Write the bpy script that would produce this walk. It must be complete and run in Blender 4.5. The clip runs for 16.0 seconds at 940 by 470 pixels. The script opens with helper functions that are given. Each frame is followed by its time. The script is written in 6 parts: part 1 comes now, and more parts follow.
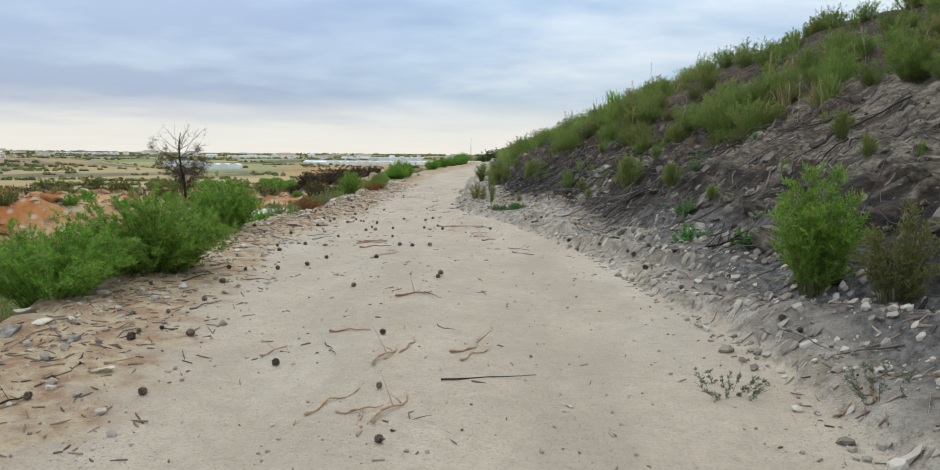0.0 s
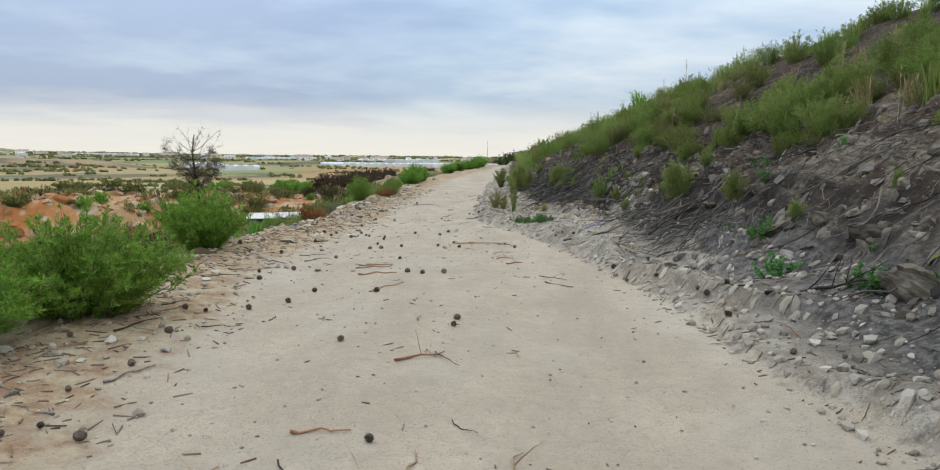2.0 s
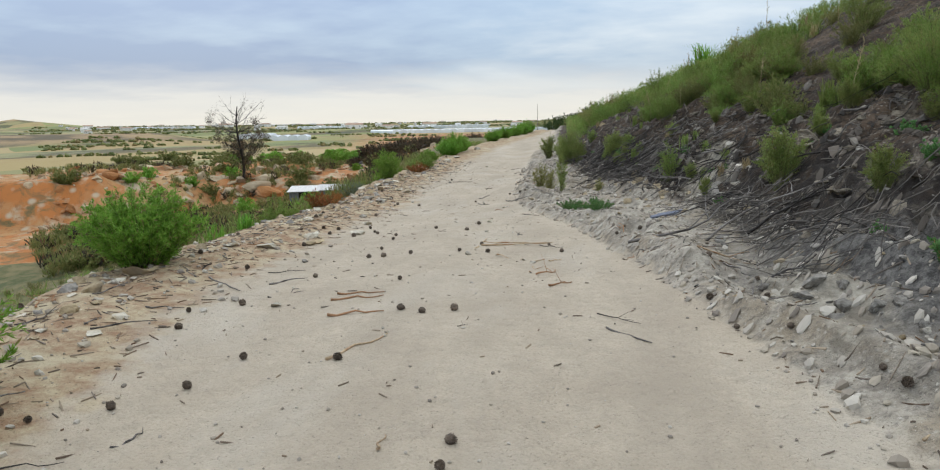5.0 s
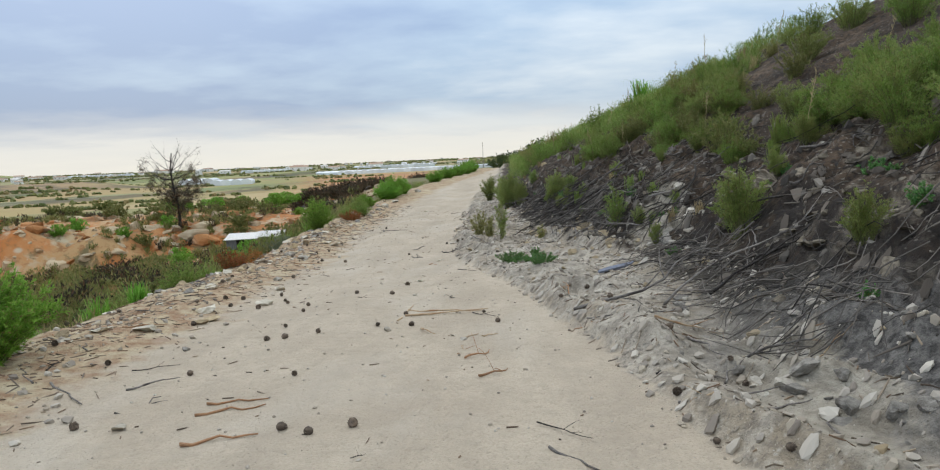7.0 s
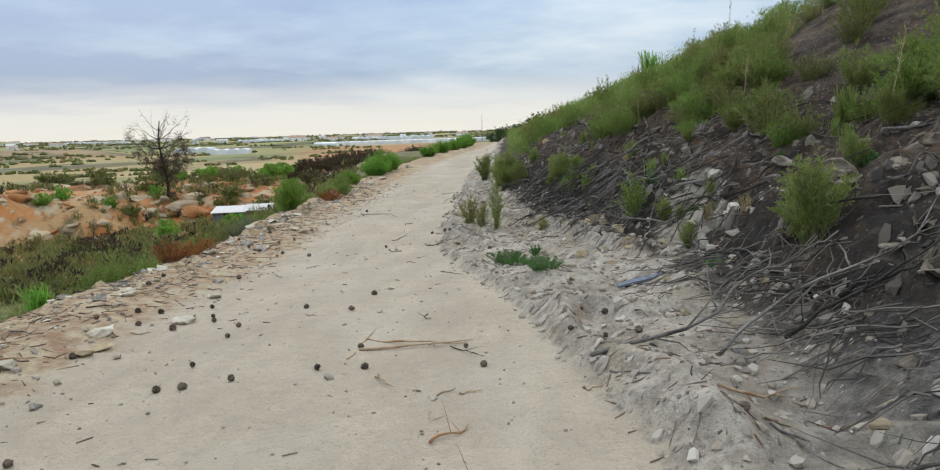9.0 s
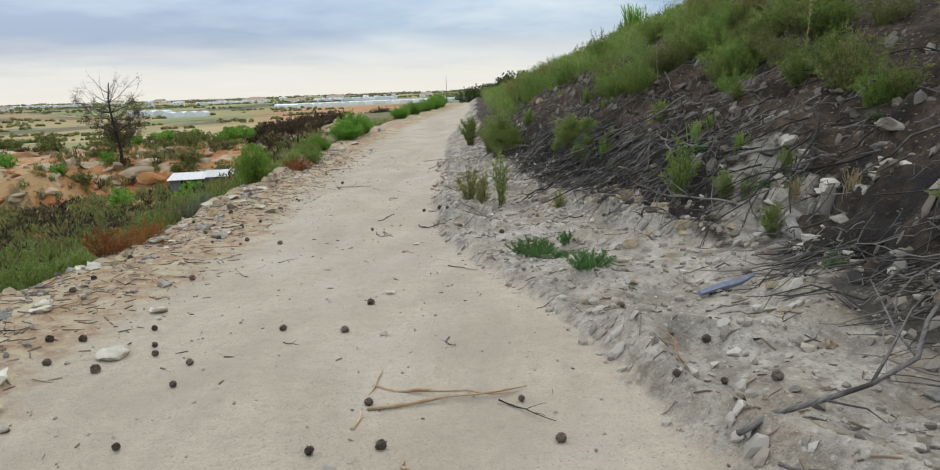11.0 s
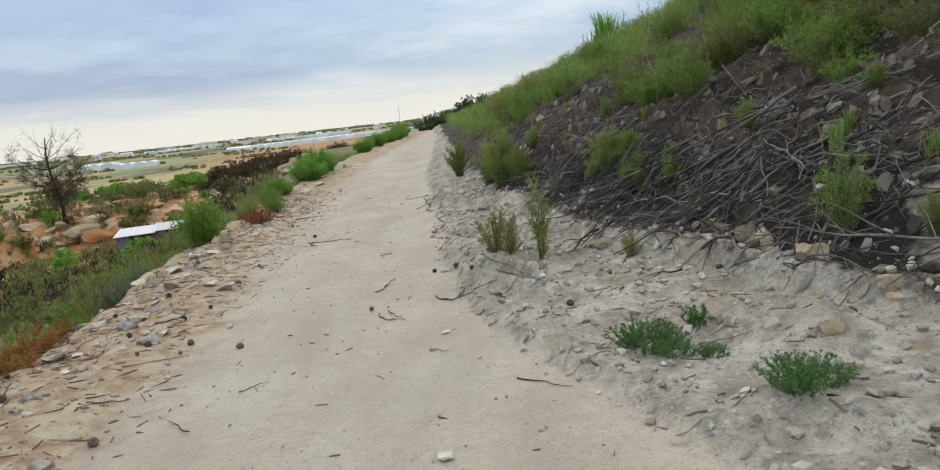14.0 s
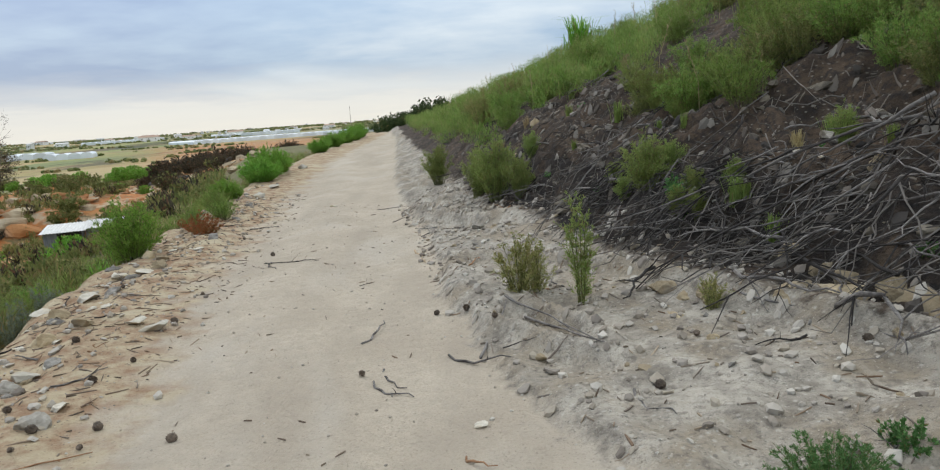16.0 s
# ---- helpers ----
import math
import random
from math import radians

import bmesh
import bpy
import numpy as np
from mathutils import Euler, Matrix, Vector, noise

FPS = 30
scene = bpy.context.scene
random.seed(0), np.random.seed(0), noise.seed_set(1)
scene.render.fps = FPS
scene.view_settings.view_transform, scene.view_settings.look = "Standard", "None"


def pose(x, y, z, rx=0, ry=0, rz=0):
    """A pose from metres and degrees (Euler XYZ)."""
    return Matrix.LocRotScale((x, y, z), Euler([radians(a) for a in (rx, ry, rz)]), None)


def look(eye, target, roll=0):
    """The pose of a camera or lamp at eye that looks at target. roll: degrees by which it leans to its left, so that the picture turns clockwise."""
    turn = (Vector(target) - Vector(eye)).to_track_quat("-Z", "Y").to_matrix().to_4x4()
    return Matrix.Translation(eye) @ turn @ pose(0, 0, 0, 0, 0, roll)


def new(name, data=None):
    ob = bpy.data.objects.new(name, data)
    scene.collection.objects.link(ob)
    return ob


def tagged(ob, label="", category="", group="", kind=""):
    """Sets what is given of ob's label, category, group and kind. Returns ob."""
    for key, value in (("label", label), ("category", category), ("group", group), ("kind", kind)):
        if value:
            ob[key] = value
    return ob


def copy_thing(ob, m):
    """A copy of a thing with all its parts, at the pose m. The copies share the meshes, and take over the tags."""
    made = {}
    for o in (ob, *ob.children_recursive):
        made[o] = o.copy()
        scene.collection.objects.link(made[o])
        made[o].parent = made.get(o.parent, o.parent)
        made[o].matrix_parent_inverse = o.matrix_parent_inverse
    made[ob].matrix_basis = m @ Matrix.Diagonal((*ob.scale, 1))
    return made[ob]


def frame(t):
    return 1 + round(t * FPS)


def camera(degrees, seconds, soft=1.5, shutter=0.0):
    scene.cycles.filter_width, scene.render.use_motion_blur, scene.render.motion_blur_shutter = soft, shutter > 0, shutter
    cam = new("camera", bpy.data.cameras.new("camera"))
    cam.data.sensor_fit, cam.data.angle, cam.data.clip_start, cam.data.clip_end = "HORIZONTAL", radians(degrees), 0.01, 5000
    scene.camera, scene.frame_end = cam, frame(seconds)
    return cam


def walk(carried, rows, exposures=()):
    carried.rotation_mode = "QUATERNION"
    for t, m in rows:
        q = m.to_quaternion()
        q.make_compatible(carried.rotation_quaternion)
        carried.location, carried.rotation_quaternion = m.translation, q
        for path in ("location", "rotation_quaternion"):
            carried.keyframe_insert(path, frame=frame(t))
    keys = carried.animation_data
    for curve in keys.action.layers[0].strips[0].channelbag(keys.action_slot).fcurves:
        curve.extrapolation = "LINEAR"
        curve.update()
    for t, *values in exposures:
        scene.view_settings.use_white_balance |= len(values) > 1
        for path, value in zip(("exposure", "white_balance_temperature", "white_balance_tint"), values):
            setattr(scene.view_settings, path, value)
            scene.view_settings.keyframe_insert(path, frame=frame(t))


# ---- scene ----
cam = camera(68.5, 16.0, soft=1.15)
PATH = [
    (0, (1.098, 1.334, 1.321), (0.86, 3.307, 1.096), 0.5),
    (0.5, (1.033, 1.805, 1.352), (0.827, 3.775, 1.07), 1.4),
    (1, (0.977, 2.265, 1.393), (0.645, 4.225, 1.169), 2.2),
    (1.5, (0.819, 2.658, 1.398), (0.493, 4.623, 1.222), -2.0),
    (2, (0.804, 3.068, 1.381), (0.52, 5.036, 1.162), 0.7),
    (2.5, (0.77, 3.442, 1.4), (0.519, 5.412, 1.159), 0.6),
    (3, (0.718, 3.872, 1.46), (0.503, 5.84, 1.173), -0.1),
    (3.5, (0.723, 4.366, 1.448), (0.443, 6.327, 1.179), 1.7),
    (4, (0.676, 4.832, 1.45), (0.288, 6.77, 1.14), -0.3),
    (4.5, (0.651, 5.271, 1.509), (0.29, 7.21, 1.18), -0.5),
    (4.7, (0.644, 5.465, 1.501), (0.234, 7.395, 1.174), -0.3),
    (6.8, (0.743, 6.835, 1.615), (0.37, 8.785, 1.377), -4.1),
    (7, (0.701, 6.966, 1.621), (0.416, 8.933, 1.405), -2.5),
    (7.5, (0.829, 7.487, 1.635), (0.605, 9.462, 1.414), -1.3),
    (8, (0.808, 7.959, 1.666), (0.417, 9.901, 1.395), -2.0),
    (8.5, (0.71, 8.386, 1.682), (0.425, 10.352, 1.453), -2.5),
    (9, (0.578, 8.9, 1.668), (0.298, 10.859, 1.375), -1.6),
    (9.2, (0.53, 9.103, 1.666), (0.211, 11.052, 1.352), -0.2),
    (11.3, (-0.208, 10.827, 1.658), (-0.384, 12.777, 1.25), -2.1),
    (11.5, (-0.255, 11.033, 1.642), (-0.51, 12.986, 1.297), -3.2),
    (12, (-0.486, 11.42, 1.66), (-0.785, 13.37, 1.33), -4.5),
    (12.5, (-0.606, 11.784, 1.65), (-0.782, 13.747, 1.307), -5.5),
    (13, (-0.713, 12.29, 1.654), (-0.848, 14.255, 1.311), -4.1),
    (13.5, (-0.916, 12.675, 1.621), (-1.07, 14.647, 1.325), -5.4),
    (14, (-1.016, 13.093, 1.59), (-1.089, 15.063, 1.252), -6.2),
    (14.1, (-1.037, 13.186, 1.609), (-1.194, 15.152, 1.277), -7.5),
    (14.5, (-1.122, 13.5, 1.636), (-1.162, 15.47, 1.294), -5.4),
    (15, (-1.251, 13.885, 1.64), (-1.045, 15.844, 1.294), -3.0),
    (15.5, (-1.408, 14.391, 1.615), (-1.343, 16.358, 1.254), -3.3),
    (16, (-1.606, 14.799, 1.58), (-1.528, 16.768, 1.242), -3.8),
]
walk(cam, [(t, look(eye, target, roll)) for t, eye, target, roll in PATH])

# ---- sky and sun ----
world = bpy.data.worlds.new("cloudy_sky")
scene.world = world
world.use_nodes = True
wt = world.node_tree
wt.nodes.clear()


def wnode(kind, **values):
    n = wt.nodes.new(kind)
    for key, value in values.items():
        if key in n.inputs:
            n.inputs[key].default_value = value
    return n


def wmath(op, a, b=None):
    n = wt.nodes.new("ShaderNodeMath")
    n.operation = op
    for k, v in enumerate((a, b)):
        if v is None:
            continue
        if isinstance(v, (int, float)):
            n.inputs[k].default_value = v
        else:
            wt.links.new(v, n.inputs[k])
    return n.outputs[0]


def wramp(value, stops):
    n = wt.nodes.new("ShaderNodeValToRGB")
    els = n.color_ramp.elements
    for k, (at, col) in enumerate(stops):
        e = els[k] if k < 2 else els.new(at)
        e.position, e.color = at, (*col, 1)
    wt.links.new(value, n.inputs[0])
    return n.outputs[0]


def wmix(fac, a, b):
    n = wt.nodes.new("ShaderNodeMix")
    n.data_type = "RGBA"
    for sock, v in ((n.inputs[0], fac), (n.inputs[6], a), (n.inputs[7], b)):
        if isinstance(v, (int, float)):
            sock.default_value = v
        else:
            wt.links.new(v, sock)
    return n.outputs[2]


SUN_UP, SUN_ROUND = radians(38), radians(-35)
sky = wt.nodes.new("ShaderNodeTexSky")
sky.sky_type, sky.sun_disc = "NISHITA", False
sky.sun_elevation, sky.sun_rotation, sky.dust_density = SUN_UP, SUN_ROUND, 2.0
clear = wt.nodes.new("ShaderNodeVectorMath")
clear.operation = "SCALE"
clear.inputs["Scale"].default_value = 0.08
wt.links.new(sky.outputs[0], clear.inputs[0])

way = wt.nodes.new("ShaderNodeTexCoord")
parts = wt.nodes.new("ShaderNodeSeparateXYZ")
wt.links.new(way.outputs["Generated"], parts.inputs[0])
up = wmath("MAXIMUM", parts.outputs[2], 0.0)
lift = wmath("ADD", up, 0.09)
flat = wt.nodes.new("ShaderNodeCombineXYZ")
wt.links.new(wmath("DIVIDE", parts.outputs[0], lift), flat.inputs[0])
wt.links.new(wmath("DIVIDE", parts.outputs[1], lift), flat.inputs[1])
big = wnode("ShaderNodeTexNoise", Scale=0.30, Detail=6.0, Roughness=0.50, Distortion=0.5)
wt.links.new(flat.outputs[0], big.inputs["Vector"])
fine = wnode("ShaderNodeTexNoise", Scale=1.3, Detail=7.0, Roughness=0.55)
wt.links.new(flat.outputs[0], fine.inputs["Vector"])
mixed = wmath("ADD", wmath("MULTIPLY", big.outputs[0], 0.75), wmath("MULTIPLY", fine.outputs[0], 0.25))
mixed = wmath("ADD", mixed, wmath("MULTIPLY", parts.outputs[0], 0.15))
cloud = wramp(mixed, [(0.38, (0.235, 0.345, 0.535)), (0.48, (0.36, 0.485, 0.64)), (0.60, (0.62, 0.70, 0.77))])
# a bright clear strip low over the land, and a bright zenith as under thin cloud
low = wramp(up, [(0.0, (0.88, 0.85, 0.76)), (0.05, (0.83, 0.82, 0.76)), (0.20, (0.5, 0.5, 0.5))])
strip = wramp(wmath("ADD", up, wmath("MULTIPLY", wmath("SUBTRACT", fine.outputs[0], 0.5), 0.05)),
              [(0.0, (1, 1, 1)), (0.035, (0.85, 0.85, 0.85)), (0.085, (0, 0, 0))])
veil = wramp(mixed, [(0.35, (0.43, 0.465, 0.505)), (0.65, (0.60, 0.62, 0.635))])
colour = wmix(0.85, clear.outputs[0], cloud)
colour = wmix(wramp(up, [(0.22, (0, 0, 0)), (0.6, (0.85, 0.85, 0.85))]), colour, veil)
colour = wmix(strip, colour, low)
gain = wmath("ADD", 1.0, wmath("MULTIPLY", wmath("SMOOTH_MIN", up, 1.0), 1.7))
ground_sky = wt.nodes.new("ShaderNodeBackground")
wt.links.new(colour, ground_sky.inputs["Color"])
wt.links.new(gain, ground_sky.inputs["Strength"])
out = wt.nodes.new("ShaderNodeOutputWorld")
wt.links.new(ground_sky.outputs[0], out.inputs[0])

scene.view_settings.exposure = 0.0

sun_data = bpy.data.lights.new("sun", "SUN")
sun_data.energy, sun_data.angle, sun_data.color = 0.9, radians(30), (1.0, 0.94, 0.84)
sun = new("sun", sun_data)
sun.rotation_euler = (radians(90) - SUN_UP, 0, radians(180) - SUN_ROUND)

# ---- materials ----
class Paint:
    """Small helper to wire one material's nodes."""

    def __init__(self, name, rough=0.9):
        self.m = bpy.data.materials.new(name)
        self.m.use_nodes = True
        self.t = self.m.node_tree
        self.p = self.t.nodes["Principled BSDF"]
        self.p.inputs["Roughness"].default_value = rough
        self.p.inputs["Specular IOR Level"].default_value = 0.25
        self.where = self.t.nodes.new("ShaderNodeTexCoord").outputs["Object"]

    def put(self, sock, v):
        if isinstance(v, (int, float)):
            sock.default_value = v
        elif isinstance(v, tuple):
            sock.default_value = (*v, 1)
        else:
            self.t.links.new(v, sock)

    def noise(self, scale, detail=4.0, rough=0.55, distort=0.0, stretch=None):
        n = self.t.nodes.new("ShaderNodeTexNoise")
        n.inputs["Scale"].default_value, n.inputs["Detail"].default_value = scale, detail
        n.inputs["Roughness"].default_value, n.inputs["Distortion"].default_value = rough, distort
        self.t.links.new(self.stretched(stretch), n.inputs["Vector"])
        return n.outputs[0]

    def stretched(self, stretch):
        if not stretch:
            return self.where
        mp = self.t.nodes.new("ShaderNodeMapping")
        mp.inputs["Scale"].default_value = stretch
        self.t.links.new(self.where, mp.inputs[0])
        return mp.outputs[0]

    def cells(self, scale, out="Distance", stretch=None):
        n = self.t.nodes.new("ShaderNodeTexVoronoi")
        n.inputs["Scale"].default_value = scale
        self.t.links.new(self.stretched(stretch), n.inputs["Vector"])
        return n.outputs[out]

    def math(self, op, a, b=0.0):
        n = self.t.nodes.new("ShaderNodeMath")
        n.operation = op
        self.put(n.inputs[0], a)
        self.put(n.inputs[1], b)
        return n.outputs[0]

    def ramp(self, v, *stops):
        n = self.t.nodes.new("ShaderNodeValToRGB")
        els = n.color_ramp.elements
        for k, (at, col) in enumerate(stops):
            e = els[k] if k < 2 else els.new(at)
            e.position = at
            e.color = (*col, 1) if isinstance(col, tuple) else (col, col, col, 1)
        self.t.links.new(v, n.inputs[0])
        return n.outputs[0]

    def mix(self, f, a, b, kind="MIX"):
        n = self.t.nodes.new("ShaderNodeMix")
        n.data_type, n.blend_type = "RGBA", kind
        self.put(n.inputs[0], f)
        self.put(n.inputs[6], a)
        self.put(n.inputs[7], b)
        return n.outputs[2]

    def attr(self, name):
        n = self.t.nodes.new("ShaderNodeAttribute")
        n.attribute_name = name
        return n.outputs["Fac"]

    def each(self):
        return self.t.nodes.new("ShaderNodeObjectInfo").outputs["Random"]

    def island(self):
        return self.t.nodes.new("ShaderNodeNewGeometry").outputs["Random Per Island"]

    def colour(self, v):
        self.put(self.p.inputs["Base Color"], v)
        return self

    def relief(self, height, strength=0.5, distance=0.02):
        n = self.t.nodes.new("ShaderNodeBump")
        n.inputs["Strength"].default_value, n.inputs["Distance"].default_value = strength, distance
        self.t.links.new(height, n.inputs["Height"])
        self.t.links.new(n.outputs[0], self.p.inputs["Normal"])
        return self


def soil_material():
    q = Paint("soil", 0.95)
    grain, clods, patch = q.noise(60, 5, 0.65), q.noise(9, 5, 0.6), q.noise(1.3, 4, 0.55)
    speck = q.cells(38)
    # trodden sandy track
    track = q.mix(q.ramp(patch, (0.35, 0.0), (0.65, 1.0)), (0.46, 0.39, 0.30), (0.55, 0.475, 0.37))
    track = q.mix(q.ramp(clods, (0.42, 0.0), (0.72, 0.55)), track, (0.40, 0.345, 0.27))
    track = q.mix(q.ramp(grain, (0.48, 0.0), (0.72, 0.6)), track, (0.33, 0.28, 0.215))
    track = q.mix(q.ramp(q.noise(17, 6, 0.7, 0.3), (0.54, 0.0), (0.68, 0.5)), track, (0.35, 0.295, 0.225))
    track = q.mix(q.ramp(q.cells(70), (0.07, 0.6), (0.17, 0.0)), track, (0.58, 0.53, 0.45))
    track = q.mix(q.ramp(q.noise(2.6, 6, 0.7, 0.6), (0.58, 0.0), (0.72, 0.55)), track, (0.36, 0.30, 0.235))
    track = q.mix(q.ramp(q.noise(1.6, 5, 0.6, 0.2, (1, 0.22, 1)), (0.45, 0.0), (0.68, 0.6)), track, (0.375, 0.32, 0.25))
    track = q.mix(q.ramp(q.noise(0.7, 5, 0.6, 0.5, (1, 0.5, 1)), (0.52, 0.0), (0.68, 0.55)), track, (0.54, 0.49, 0.41))
    track = q.mix(q.ramp(speck, (0.06, 0.7), (0.16, 0.0)), track, (0.30, 0.26, 0.21))
    # grey-white crumbly shelf
    shelf = q.mix(q.ramp(q.noise(3.5, 6, 0.65), (0.38, 0.0), (0.62, 1.0)), (0.25, 0.222, 0.180), (0.49, 0.445, 0.37))
    shelf = q.mix(q.ramp(q.noise(1.4, 6, 0.65), (0.49, 0.0), (0.62, 0.75)), shelf, (0.30, 0.245, 0.172))
    shelf = q.mix(q.ramp(clods, (0.54, 0.0), (0.70, 0.7)), shelf, (0.150, 0.132, 0.112))
    shelf = q.mix(q.ramp(q.cells(16), (0.1, 0.6), (0.28, 0.0)), shelf, (0.54, 0.50, 0.43))
    shelf = q.mix(q.ramp(q.noise(26, 5, 0.7), (0.52, 0.0), (0.66, 0.7)), shelf, (0.16, 0.14, 0.115))
    shelf = q.mix(q.ramp(q.cells(42), (0.08, 0.75), (0.2, 0.0)), shelf, (0.52, 0.48, 0.41))
    # dark burnt bank with paler rock breaking through
    bank = q.mix(q.ramp(q.noise(2.2, 6, 0.65), (0.36, 0.0), (0.62, 1.0)), (0.032, 0.024, 0.018), (0.098, 0.068, 0.046))
    bank = q.mix(q.ramp(q.noise(0.9, 5, 0.6, 0.5), (0.55, 0.0), (0.66, 0.55)), bank, (0.165, 0.118, 0.078))
    bank = q.mix(q.ramp(q.noise(14, 5, 0.6), (0.46, 0.0), (0.62, 0.85)), bank, (0.026, 0.023, 0.021))
    beds = q.mix(q.ramp(q.noise(5.0, 6, 0.7, 0.4, (1, 1, 3.5)), (0.40, 0.0), (0.62, 1.0)), (0.115, 0.094, 0.070), (0.30, 0.262, 0.205))
    beds = q.mix(q.ramp(q.noise(22, 5, 0.65), (0.50, 0.0), (0.64, 0.8)), beds, (0.055, 0.046, 0.038))
    bank = q.mix(q.ramp(q.math("ADD", q.attr("rocky"), q.math("MULTIPLY", q.math("SUBTRACT", q.noise(1.5, 6, 0.65, 0.5), 0.5), 2.2)), (0.42, 0.0), (0.62, 0.92)), bank, beds)
    bank = q.mix(q.ramp(q.cells(11, "Distance", (1, 1, 2.2)), (0.09, 0.7), (0.22, 0.0)), bank, (0.30, 0.275, 0.235))
    # pine litter on the verge
    litter = q.mix(q.ramp(q.noise(5, 6, 0.7), (0.4, 0.0), (0.6, 1.0)), (0.47, 0.385, 0.255), (0.30, 0.19, 0.115))
    litter = q.mix(q.ramp(q.cells(24), (0.08, 0.8), (0.2, 0.0)), litter, (0.13, 0.095, 0.07))
    litter = q.mix(q.ramp(q.noise(1.7, 4), (0.55, 0.0), (0.66, 0.8)), litter, (0.50, 0.435, 0.30))
    # scrubby slope and ochre valley
    ochre = q.mix(q.ramp(q.noise(0.11, 6, 0.62, 0.4), (0.40, 0.0), (0.54, 1.0)), (0.42, 0.27, 0.13), (0.43, 0.165, 0.050))
    ochre = q.mix(q.ramp(q.noise(0.23, 5, 0.65), (0.52, 0.0), (0.62, 0.9)), ochre, (0.44, 0.385, 0.27))
    ochre = q.mix(q.ramp(q.noise(0.9, 6, 0.7, 0.5), (0.52, 0.0), (0.62, 0.85)), ochre, (0.27, 0.13, 0.055))
    ochre = q.mix(q.ramp(q.noise(0.35, 6, 0.7, 0.6), (0.55, 0.0), (0.64, 0.9)), ochre, (0.13, 0.115, 0.055))
    ochre = q.mix(q.ramp(q.cells(0.55, "Distance", (1, 0.7, 1)), (0.10, 0.8), (0.22, 0.0)), ochre, (0.47, 0.41, 0.30))
    scrub = q.mix(q.ramp(q.noise(0.8, 5, 0.65), (0.4, 0.0), (0.62, 1.0)), (0.085, 0.10, 0.04), (0.20, 0.17, 0.085))
    valley = q.mix(q.ramp(q.math("ADD", q.attr("ochre"), q.math("MULTIPLY", q.math("SUBTRACT", q.noise(0.09, 6, 0.65, 0.5), 0.5), 1.6)), (0.42, 0.0), (0.60, 1.0)), scrub, ochre)
    # far fields, long strips of crop and fallow
    field = q.cells(0.017, "Color", (1, 0.30, 1))
    sep = q.t.nodes.new("ShaderNodeSeparateColor")
    q.t.links.new(field, sep.inputs[0])
    crop = q.ramp(sep.outputs[0], (0.0, (0.095, 0.10, 0.05)), (0.18, (0.20, 0.235, 0.075)), (0.36, (0.37, 0.28, 0.13)), (0.50, (0.24, 0.27, 0.10)), (0.64, (0.42, 0.32, 0.17)), (0.80, (0.16, 0.20, 0.075)), (1.0, (0.34, 0.31, 0.17)))
    crop = q.mix(q.ramp(q.noise(0.014, 7, 0.68, 0.4, (1, 0.35, 1)), (0.53, 0.0), (0.59, 0.8)), crop, (0.075, 0.072, 0.048))
    crop = q.mix(q.ramp(q.noise(0.05, 6, 0.68, 0.2, (1, 0.4, 1)), (0.54, 0.0), (0.62, 0.6)), crop, (0.30, 0.20, 0.10))
    ridge = q.mix(q.ramp(q.noise(0.03, 6, 0.65), (0.45, 0.0), (0.58, 1.0)), (0.33, 0.235, 0.13), (0.12, 0.10, 0.065))
    valley = q.mix(q.attr("plain"), valley, q.mix(q.attr("ridge"), crop, ridge))
    slope = q.mix(q.ramp(q.noise(1.6, 5, 0.6), (0.4, 0.0), (0.6, 1.0)), (0.10, 0.115, 0.045), (0.22, 0.185, 0.10))
    c = q.mix(q.ramp(q.math("ADD", q.attr("shelf"), q.math("MULTIPLY", q.math("SUBTRACT", clods, 0.5), 0.9)), (0.35, 0.0), (0.6, 1.0)), track, shelf)
    c = q.mix(q.ramp(q.math("ADD", q.attr("bank"), q.math("MULTIPLY", q.math("SUBTRACT", clods, 0.5), 1.0)), (0.35, 0.0), (0.65, 1.0)), c, bank)
    c = q.mix(q.ramp(q.math("ADD", q.attr("litter"), q.math("MULTIPLY", q.math("SUBTRACT", q.noise(3, 5), 0.5), 1.3)), (0.35, 0.0), (0.75, 1.0)), c, litter)
    c = q.mix(q.ramp(q.math("MULTIPLY", q.attr("ash"), q.noise(2.4, 6, 0.65, 0.4)), (0.34, 0.0), (0.52, 0.80)), c, (0.020, 0.018, 0.017))
    cinder = q.mix(q.ramp(q.noise(13, 6, 0.7, 0.3), (0.42, 0.0), (0.62, 1.0)), (0.060, 0.057, 0.054), (0.20, 0.19, 0.175))
    c = q.mix(q.ramp(q.math("MULTIPLY", q.attr("burnt"), q.math("ADD", q.noise(2.2, 7, 0.7, 0.6), 0.25)), (0.16, 0.0), (0.62, 0.92)), c, cinder)
    rockface = q.mix(q.ramp(q.noise(3.0, 6, 0.65, 0.3, (1, 1, 4)), (0.4, 0.0), (0.6, 1.0)), (0.215, 0.19, 0.15), (0.42, 0.385, 0.315))
    c = q.mix(q.ramp(q.math("ADD", q.attr("outcrop"), q.math("MULTIPLY", q.math("SUBTRACT", q.noise(3.2, 6, 0.65), 0.5), 1.4)), (0.42, 0.0), (0.62, 0.92)), c, rockface)
    c = q.mix(q.attr("slope"), c, slope)
    c = q.mix(q.attr("valley"), c, valley)
    q.colour(c)
    h = q.math("ADD", q.math("MULTIPLY", clods, 1.0), q.math("MULTIPLY", grain, 0.35))
    h = q.math("SUBTRACT", h, q.math("MULTIPLY", q.ramp(speck, (0.05, 1.0), (0.2, 0.0)), 0.2))
    q.relief(h, 1.0, 0.04)
    return q.m


